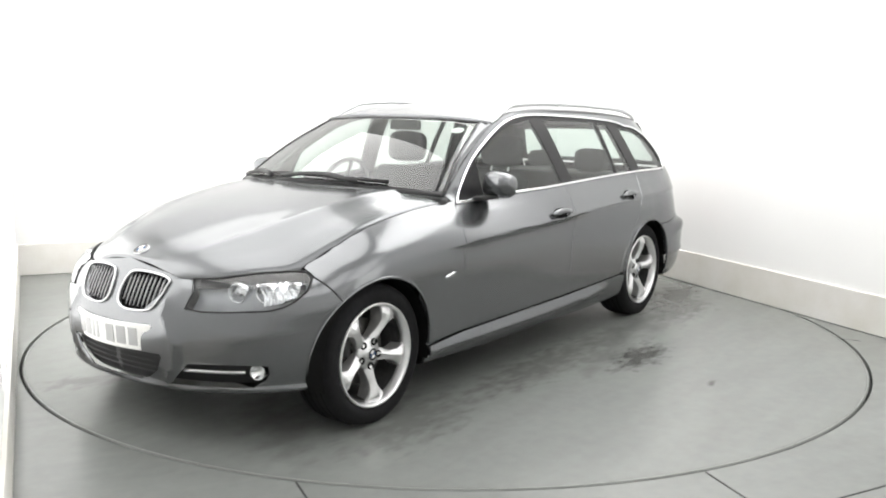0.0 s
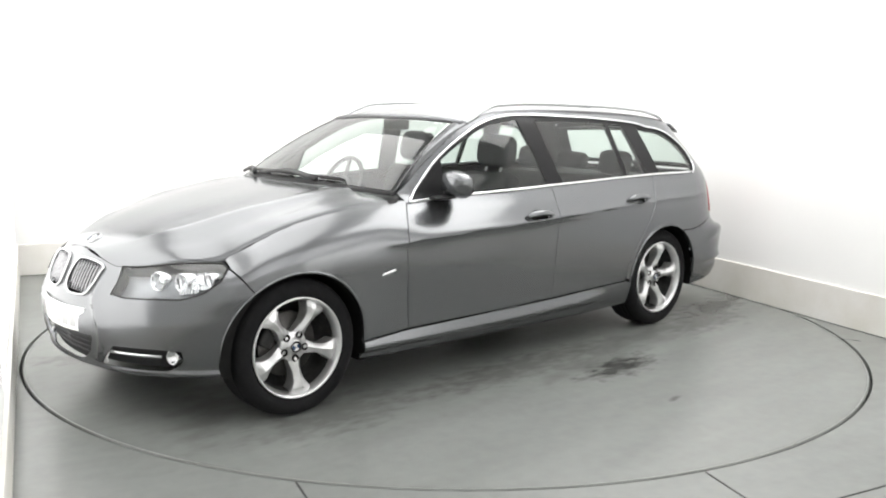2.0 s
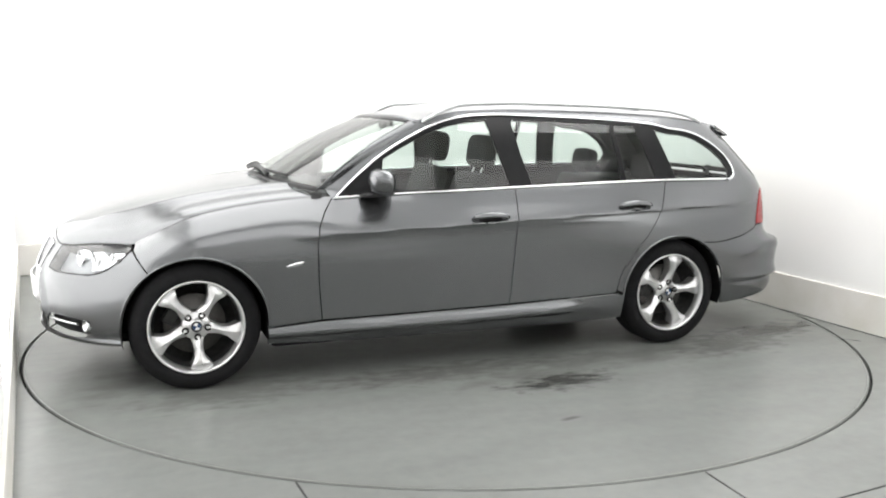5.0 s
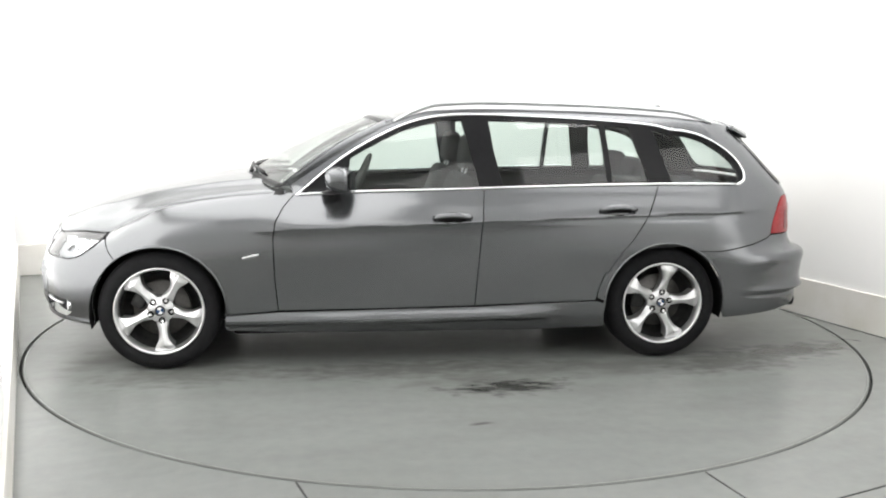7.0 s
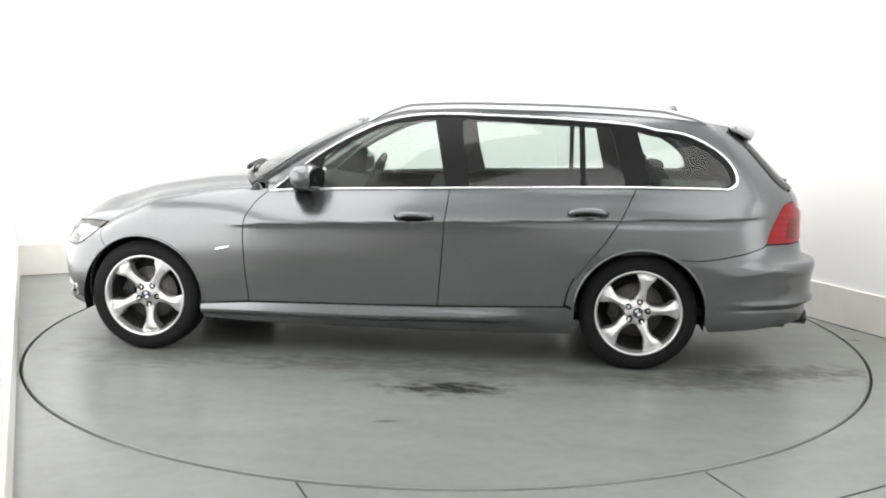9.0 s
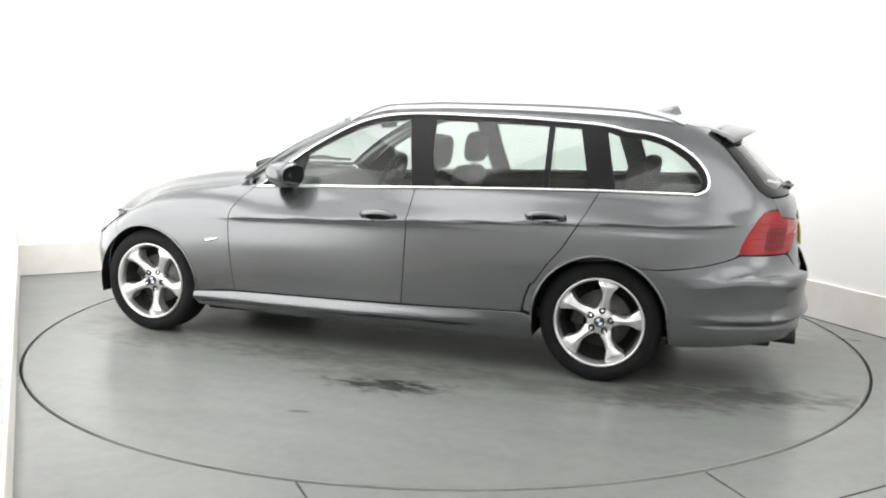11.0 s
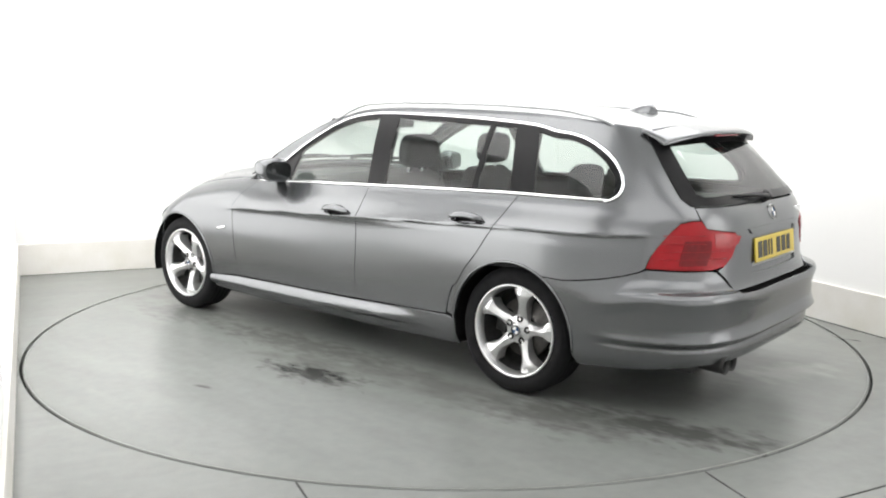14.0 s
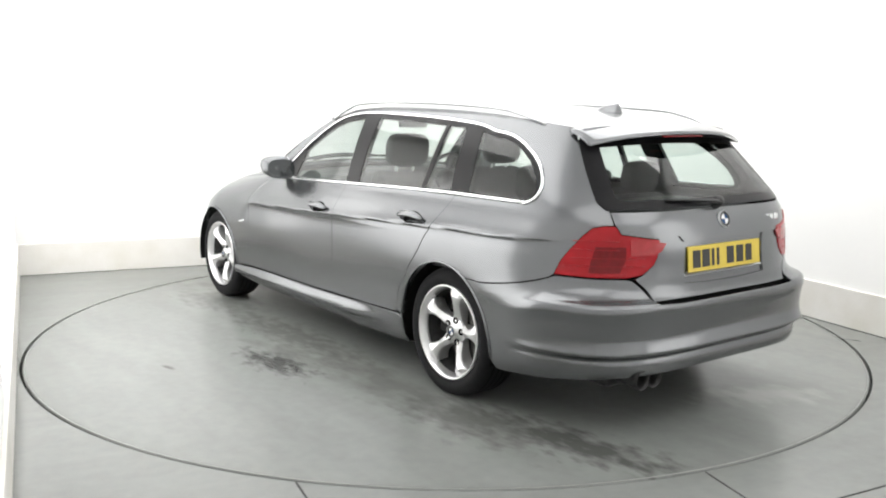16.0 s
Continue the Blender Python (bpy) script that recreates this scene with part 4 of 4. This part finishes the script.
def belt(x):
    for a, b in zip(BELT, BELT[1:]):
        if a[0] <= x <= b[0]:
            return a[1] + (b[1] - a[1]) * (x - a[0]) / (b[0] - a[0])
    return BELT[-1][1]


m_ = .022
front_pane = [(-.40, belt(-.4) + .012)] + [(x, dlo_top(x) - m_) for x in (-.37, -.28, -.18, -.08, .03, .14, .245)] + [(.325, belt(.32) + .012)]
rear_pane = [(.455, belt(.45) + .012), (.415, 1.15), (.395, dlo_top(.4) - m_), (.7, dlo_top(.7) - m_), (1.035, dlo_top(1.03) - m_), (1.045, belt(1.05) + .012)]
small_pane = [(1.075, belt(1.07) + .012), (1.065, dlo_top(1.06) - m_), (1.205, dlo_top(1.2) - m_), (1.285, belt(1.28) + .012)]
quarter = [(1.42, belt(1.42) + .012), (1.385, 1.12), (1.345, dlo_top(1.345) - m_)] + along([(1.52, 1.252), (1.645, 1.217), (1.742, 1.158), (1.805, 1.10), (1.832, 1.05), (1.83, 1.012), (1.80, .995)])
frame_poly = [(BELT[0][0] + .01, .916)] + DLO_TOP[1:] + BELT[::-1][1:-1]
for sd in BOTH:
    panel("window_frame", frame_poly, M_GLOSS, car, (sd,), holes=[front_pane[::-1] if area(front_pane) < 0 else front_pane, rear_pane[::-1] if area(rear_pane) < 0 else rear_pane,
          small_pane[::-1] if area(small_pane) < 0 else small_pane, quarter[::-1] if area(quarter) < 0 else quarter], gap=0, off=-.004, flange=.02, label="gloss black window frame and pillars")
    for nm, pane, lab in (("front_window", front_pane, "tinted front door glass"), ("rear_window_pane", rear_pane, "tinted rear door glass"), ("small_window", small_pane, "fixed narrow pane in the rear door"),
                          ("quarter_window", quarter, "curved tinted quarter glass")):
        panel(nm, pane, M_GLASS, car, (sd,), gap=0, off=-.007, flange=0, label=lab)
trim = rounded(DLO_TOP, False, 4)
mirrored("window_trim", lambda: tube(bmesh.new(), on_skin(trim, .003), .008, .006, n=8, up=lambda i: skin_normal(*trim[i])), M_CHROME, car, "bright chrome strip round the windows")
low = [(-.66 + (BELT[-1][0] + .66) * k / 50, belt(-.66 + (BELT[-1][0] + .66) * k / 50) + .004) for k in range(51)]
mirrored("belt_trim", lambda: tube(bmesh.new(), on_skin(low, .004), .005, .008, n=8, up=lambda i: Vector((0, 0, 1))), M_CHROME, car, "bright chrome waistline strip")

# door handles
def handle(x, z):
    pts = [(x - .105 + .21 * k / 12, z + .006 * math.sin(math.pi * k / 12)) for k in range(13)]
    return tube(bmesh.new(), [skin(*p) + skin_normal(*p) * (.010 + .022 * math.sin(math.pi * (k / 12)) ** .6) for k, p in enumerate(pts)], .017, .010, n=10,
                up=lambda i: skin_normal(*pts[i]), taper=lambda t: .55 + .45 * min(1, 6 * t, 6 * (1 - t)))


for key, x, z in (("front", .165, .804), ("rear", 1.085, .842)):
    obs = mirrored("door_handle", lambda: handle(x, z), M_PAINT, None, "body-coloured door handle")
    for ob, sd in zip(obs, (-1, 1)):
        ob.parent = doors[key, sd]
        panel("handle_cup", [(p[0], p[1]) for p in cups[key]], M_PAINT, doors[key, sd], (sd,), off=-.024, gap=-.004, flange=0)

# side repeater
mirrored("side_repeater", lambda: tube(bmesh.new(), on_skin([(-.935 + .085 * k / 6, .600 + .003 * k) for k in range(7)], .001), .010, .004, n=10, up=lambda i: skin_normal(-.9, .6),
                                       taper=lambda t: .35 + .65 * math.sin(math.pi * (.15 + .7 * t))), M_REFLECT, car, "clear side indicator lens")

# mirrors
def mirror_shell():
    bm = bmesh.new()
    bmesh.ops.create_uvsphere(bm, u_segments=28, v_segments=18, radius=1.0)
    for v in bm.verts:
        x, y, z = v.co
        e = .72
        sx, sy, sz = (math.copysign(abs(c) ** e, c) for c in (x, y, z))
        back = sx > 0
        v.co = Vector((-.405 + (.04 if back else .10) * sx + .02 * sy, -.848 + .098 * sy - .008 * sz, 1.0 + .068 * sz * (1 + .12 * sy) - .012 * sx))
    return bm


for ob in mirrored("door_mirror", mirror_shell, M_PAINT, car, "body-coloured door mirror housing"):
    sd = -1 if not ob.name.endswith(".001") else 1
    bm = bmesh.new()
    bmesh.ops.create_circle(bm, cap_ends=True, radius=1, segments=32)
    for v in bm.verts:
        a = Vector((abs(v.co.x) ** .7 * math.copysign(1, v.co.x), abs(v.co.y) ** .7 * math.copysign(1, v.co.y)))
        v.co = Vector((-.3645 - sd * .02 * a.x, sd * .848 + .080 * a.x, 1.0 + .053 * a.y))
    part("mirror_glass", bm, M_MIRROR, ob, "mirror glass darkened to paint a dark reflection", smooth=False)
    bm = tube(bmesh.new(), [(-.48, sd * .735, .930), (-.47, sd * .79, .934), (-.44, sd * .85, .944)], .05, .012, n=10)
    part("mirror_foot", bm, M_BLACK, ob, "black mirror foot")

# round sticker inside the top corner of the windscreen
p0, p1, p2 = screen_point(.085, .84), screen_point(.12, .84), screen_point(.085, .89)
e1 = (p1 - p0).normalized()
e2 = (p2 - p0 - e1 * (p2 - p0).dot(e1)).normalized()
bm = bmesh.new()
ring = [bm.verts.new(p0 + (e1 * math.cos(k * math.pi / 12) + e2 * math.sin(k * math.pi / 12)) * .036 + Vector((.006, 0, -.008))) for k in range(24)]
bm.faces.new(ring)
part("windscreen_sticker", bm, M_WHITE, car, "small round white windscreen sticker", smooth=False)

# wipers and scuttle
part("scuttle", grid_sheet(lambda u, v: screen_point(u, 0) + Vector((-.035 * (1 - v) + .03 * v, 0, -.018 - .02 * (1 - v) + .014 * v)), 28, 3, .02, True), M_BLACK, car, "black scuttle panel under the windscreen")
for y0, y1 in ((-.30, .18), (.28, .60)):
    pts = [screen_point(.5 + (y0 + (y1 - y0) * k / 8) / 1.4, .03 + .045 * math.sin(math.pi * k / 8)) + Vector((-.016, 0, .022)) for k in range(9)]
    w = part("wiper", tube(bmesh.new(), pts, .010, .013, n=8, taper=lambda t: 1.2 - .5 * t), M_BLACK, car, "black windscreen wiper at rest")
    pts = [screen_point(.5 + (y0 - .14 + (y1 - y0 + .2) * k / 8) / 1.4, .075) + Vector((-.006, 0, .012)) for k in range(9)]
    part("wiper_blade", tube(bmesh.new(), pts, .006, .010, n=6), M_BLACK, w)

# dark inner shell behind the panel gaps, wheel houses and floor pan
for sd in BOTH:
    panel("inner_shell", [(-1.62, .60)] + [(s, WING_TOP(s) - .012) for s in (-1.6, -1.4, -1.2, -1.0, -.8)] + [(-.64, .90), (.35, .94), (1.3, .965), (1.8, .965), (s_tail(.64, .95), .93), (s_tail(.6, .7), .7), (1.9, .6),
          (1.62, .58)] + arc(AR, AZ, ARAD + .02, 50, 185, 14) + [(1.0, .20), (-1.0, .22)] + arc(AF, AZ, ARAD + .02, -12, 125, 14), M_SHELL, car, (sd,), off=-.022, gap=0, flange=0, step=.05)
panel("inner_tail", [(s_tail(.66, .9), .93), (s_tail(.66, .6), .56), (TAIL + .003, .56), (TAIL + .003, .93)], M_SHELL, car, BOTH, off=-.035, gap=0, flange=0, step=.05)
panel("inner_nose", [(-1.75, .56), (-1.75, .235), (NOSE - .003, .235), (NOSE - .003, .69), (s_nose(.3, .65), .66)], M_SHELL, car, BOTH, off=-.11, gap=0, flange=0, step=.05)
for cx in (AF, AR):
    def house(cx=cx):
        bm = bmesh.new()
        n = 22
        a = [bm.verts.new((cx + (ARAD + .004) * math.cos(radians(-14 + 208 * k / n)), -.862, AZ + (ARAD + .004) * math.sin(radians(-14 + 208 * k / n)))) for k in range(n + 1)]
        b = [bm.verts.new((cx + (ARAD + .03) * math.cos(radians(-14 + 208 * k / n)), -.53, AZ + (ARAD + .03) * math.sin(radians(-14 + 208 * k / n)))) for k in range(n + 1)]
        c = bm.verts.new((cx, -.53, AZ))
        for k in range(n):
            bm.faces.new((a[k], a[k + 1], b[k + 1], b[k]))
            bm.faces.new((b[k], b[k + 1], c))
        return bm
    mirrored("wheel_house", house, M_SHELL, car, "black wheel arch liner")
    lip = arc(cx, AZ, ARAD + .006, -6, 186 if cx > 0 else 190, 30)
    lip = [p for p in lip if p[1] > .27]
    mirrored("arch_lip", lambda: tube(bmesh.new(), on_skin(lip, .000), .007, .007, n=8, up=lambda i: skin_normal(*lip[i])), M_PAINT, car)
bm = bmesh.new()
box(bm, -1.75, 2.05, -.50, .50, .18, .25, None, .02, 2)
box(bm, -1.0, 1.0, -.79, .79, .17, .235, None, .02, 2)
part("floor_pan", bm, M_SHELL, car, "dark underbody")

# ---------------------------------------------------------------- wheels
def spoke(k, n=16):
    """One spoke: broad at the hub, waisted, flared into the rim, with an off-centre ridge; the wheel lies in x, z with its face at -y."""
    bm = bmesh.new()
    rows = []
    for i in range(n + 1):
        t = i / n
        r = .046 + t * .186
        lead = .037 - .014 * smooth(0, .45, t) + .012 * smooth(.45, .85, t) + .026 * smooth(.62, 1.0, t)
        trail = .037 - .013 * smooth(0, .45, t) + .011 * smooth(.45, .85, t) + .026 * smooth(.62, 1.0, t)
        bow = .003 * math.sin(math.pi * t)
        d = -.012 - .036 * smooth(0, .85, t) + .012 * smooth(.8, 1, t)
        ridge = .013 * smooth(0, .25, t) * (1 - .45 * t)
        rows.append([bm.verts.new((x + bow, y, r)) for x, y in ((-lead, .030), (-lead, d + .020), (-lead * .93, d + .008), (-lead * .5, d - ridge * .35), (-lead * .12, d - ridge),
                                                               (trail * .45, d - ridge * .1), (trail * .93, d + .010), (trail, d + .022), (trail, .030))])
    for p, q in zip(rows, rows[1:]):
        for j in range(8):
            bm.faces.new((p[j], p[j + 1], q[j + 1], q[j]))
    bmesh.ops.recalc_face_normals(bm, faces=bm.faces)
    bmesh.ops.transform(bm, matrix=pose(0, 0, 0, 0, 72 * k, 0), verts=bm.verts)
    return bm


TURN_Y = pose(0, 0, 0, 90, 0, 0)   # lathe axis z to -y


def build_wheel():
    w = new("wheel")
    ty = part("tyre", lathe(bmesh.new(), [(.220, -.085), (.228, -.098), (.25, -.108), (.275, -.110), (.295, -.104), (.308, -.090), (.314, -.070), (.3155, -.030), (.3155, .030),
                                           (.314, .070), (.305, .095), (.275, .112), (.240, .105), (.224, .085)], 72, TURN_Y), M_RUBBER, w, "black low-profile tyre")
    bm = bmesh.new()
    for h in (-.052, -.018, .018, .052):
        lathe(bm, [(.3150, h - .004), (.3163, h - .003), (.3163, h + .003), (.3150, h + .004)], 60, TURN_Y)
    part("tread_groove", bm, M_SHELL, ty)
    rim = part("rim", lathe(bmesh.new(), [(.246, .100), (.2435, .108), (.236, .106), (.231, .094), (.224, .072), (.218, -.02), (.220, -.085), (.236, -.095)], 72, TURN_Y), M_ALLOY, w, "silver alloy rim")
    part("barrel", lathe(bmesh.new(), [(.2175, .066), (.210, .03), (.206, -.03), (.15, -.05), (.0, -.05)], 48, TURN_Y), M_RIMDARK, rim, "dusty dark inner barrel")
    part("brake_disc", lathe(bmesh.new(), [(.07, .012), (.075, -.0), (.148, -.0), (.150, -.004), (.150, -.02)], 48, TURN_Y), M_DISC, w, "steel brake disc")
    bm = box(bmesh.new(), -.155, -.085, -.03, .02, -.06, .06, None, .012, 2)
    part("brake_caliper", bm, M_RIMDARK, w, "dark brake caliper")
    for k in range(5):
        bm = spoke(k)
        bmesh.ops.translate(bm, vec=(0, -.045, 0), verts=bm.verts)
        part("spoke", bm, M_ALLOY, rim, smooth=False)
    part("hub", lathe(bmesh.new(), [(0, .075), (.032, .074), (.036, .070), (.038, .062), (.066, .060), (.074, .054), (.076, .03)], 40, TURN_Y), M_ALLOY, rim)
    # shallow cups in near black, painting the shade inside the recessed bolt holes
    for k in range(5):
        a = radians(90 + 72 * k)
        part("bolt_hole_shade", lathe(bmesh.new(), [(0, .058), (.009, .058), (.010, .064), (.0165, .0675), (.018, .065), (.018, .045)], 14, pose(.060 * math.cos(a), 0, .060 * math.sin(a)) @ TURN_Y), M_SHELL, rim)
    badge("hub_badge", (0, -.0755, 0), (0, -1, 0), .031, rim)
    rim.matrix_local = Matrix.Diagonal((.945, 1, .945, 1))
    part("valve", tube(bmesh.new(), [(.12, -.07, -.165), (.118, -.10, -.158)], .004, n=8), M_BLACK, rim)
    return w


wheel = build_wheel()
wheel.parent = car
wheel.matrix_local = pose(AF, -.742, .3155, 0, 30, 0)
for m in (pose(AR, -.745, .3155, 0, 11, 0), pose(AF, .742, .3155, 0, 40, 180), pose(AR, .745, .3155, 0, 10, 180)):
    copy_thing(wheel, m)

# ---------------------------------------------------------------- cabin
def pillow(hx, hy, hz, e=.55):
    """A plump, softly squared cushion."""
    bm = bmesh.new()
    bmesh.ops.create_uvsphere(bm, u_segments=28, v_segments=16, radius=1.0)
    for v in bm.verts:
        v.co = Vector(tuple(h * math.copysign(abs(c) ** e, c) for h, c in zip((hx, hy, hz), v.co)))
    return bm


def seat(x, y, w=.5):
    s = new("car_seat")
    s.parent = car
    s.matrix_local = pose(x, y, 0)
    bm = box(bmesh.new(), -.27, .25, -w / 2, w / 2, .34, .50, None, .05, 3)
    part("cushion", bm, M_CLOTH, s)
    bm = box(bmesh.new(), -.06, .07, -w / 2 + .01, w / 2 - .01, 0, .60, None, .05, 3)
    for v in bm.verts:
        v.co.y *= 1 - .18 * smooth(.3, .6, v.co.z)
    bmesh.ops.transform(bm, matrix=pose(.22, 0, .44, 0, 18, 0), verts=bm.verts)
    part("backrest", bm, M_CLOTH, s)
    bm = pillow(.055, .14, .098)
    bmesh.ops.transform(bm, matrix=pose(.44, 0, 1.135, 0, 8, 0), verts=bm.verts)
    part("headrest", bm, M_CLOTH, s)
    bm = bmesh.new()
    for yy in (-.06, .06):
        tube(bm, [(.40, yy, .98), (.43, yy, 1.07)], .006, n=8)
    part("headrest_post", bm, M_SATIN, s)
    return s


seat(-.11, -.37)
seat(-.11, .37)
bm = box(bmesh.new(), .80, 1.32, -.64, .64, .34, .50, None, .05, 3)
rb = part("rear_bench", bm, M_CLOTH, car, "charcoal cloth rear bench")
bm = box(bmesh.new(), -.06, .07, -.63, .63, 0, .52, None, .05, 3)
bmesh.ops.transform(bm, matrix=pose(1.28, 0, .44, 0, 20, 0), verts=bm.verts)
part("bench_backrest", bm, M_CLOTH, rb)
for y in (-.38, 0, .38):
    bm = pillow(.05, .125, .085 if y else .06)
    bmesh.ops.transform(bm, matrix=pose(1.47, y, 1.03, 0, 8, 0), verts=bm.verts)
    part("rear_headrest", bm, M_CLOTH, rb)
part("load_cover", box(bmesh.new(), 1.52, 2.06, -.60, .60, .90, .925, None, .008, 1), M_CABIN, car, "dark load area cover")


def dash_point(u, v):
    y = (u * 2 - 1) * .70
    x = -.86 + .20 * (y / .7) ** 2 + v * .34
    z = .955 - .02 * (y / .7) ** 2 - .03 * v - .13 * smooth(.75, 1.0, v) + .035 * math.exp(-((y - .37) / .16) ** 2) * smooth(.45, .75, v) * smooth(1.0, .85, v)
    return (x, y, z)


part("dashboard", grid_sheet(dash_point, 30, 20, .25, True), M_CABIN, car, "dark moulded dashboard")
wheel_m = pose(-.28, .37, .90, 0, -66, 0)
bm = bmesh.new()
tube(bm, [wheel_m @ Vector((.185 * math.cos(2 * math.pi * k / 36), .185 * math.sin(2 * math.pi * k / 36), 0)) for k in range(36)], .014, closed=True, n=8)
sw = part("steering_wheel", bm, M_CABIN, car, "dark three-spoke steering wheel")
bm = bmesh.new()
lathe(bm, [(0, .02), (.06, .018), (.075, 0), (.07, -.03)], 24, wheel_m)
for a in (0, 180, 270):
    tube(bm, [wheel_m @ Vector((.06 * math.cos(radians(a + 90)), .06 * math.sin(radians(a + 90)), 0)), wheel_m @ Vector((.18 * math.cos(radians(a + 90)), .18 * math.sin(radians(a + 90)), 0))], .016, .008, n=8)
part("wheel_boss", bm, M_CABIN, sw)
part("rear_view_mirror", box(bmesh.new(), -.16, -.13, -.11, .11, 1.255, 1.315, None, .012, 2), M_CABIN, car, "dark interior rear-view mirror")
for sd in BOTH:
    panel("door_card", [(-.60, .38), (-.60, .90), (.35, .938), (1.3, .962), (1.78, .962), (1.78, .66), (1.0, .60), (1.0, .38)], M_CABIN, car, (sd,), off=-.075, gap=0, flange=0, step=.08)
    panel("pillar_trim", [(.335, .955), (.27, 1.33), (.385, 1.335), (.445, .96)], M_CABIN, car, (sd,), off=-.035, gap=0, flange=0, step=.06)
    panel("rear_pillar_trim", [(1.29, .97), (1.215, 1.30), (1.345, 1.285), (1.40, .975)], M_CABIN, car, (sd,), off=-.035, gap=0, flange=0, step=.06)
bm = bmesh.new()
box(bm, -.62, 1.9, -.70, .70, .28, .33)
part("cabin_floor", bm, M_CABIN, car, smooth=False)
part("bulkhead", box(bmesh.new(), -.88, -.84, -.66, .66, .3, .93), M_SHELL, car, smooth=False)



# ---------------------------------------------------------------- motion keys
SWEEP = [(0.0, 53.55), (0.5, 51.75), (1.0, 48.8), (1.5, 45.45), (2.0, 42.0), (2.5, 38.6), (3.0, 35.2), (3.5, 31.85), (4.0, 28.5),
         (4.5, 25.15), (5.0, 21.8), (5.5, 18.4), (6.0, 15.05), (6.5, 11.75), (7.0, 8.3), (7.5, 4.95), (8.0, 1.45), (8.5, -2.0), (9.0, -5.4),
         (9.5, -8.8), (10.0, -12.2), (10.5, -15.6), (11.0, -19.0), (11.5, -22.45), (12.0, -25.95), (12.5, -29.3), (13.0, -32.65), (13.5, -36.0),
         (14.0, -39.4), (14.5, -42.8), (15.0, -46.1), (15.5, -49.4), (16.0, -52.7)]


def motions():
    walk(turntable, [(t, pose(0, 0, 0, 0, 0, a)) for t, a in SWEEP])
    walk(car, [(t, pose(0, 0, 0, 0, 0, a) @ pose(OX, OY, 0)) for t, a in SWEEP])


motions()
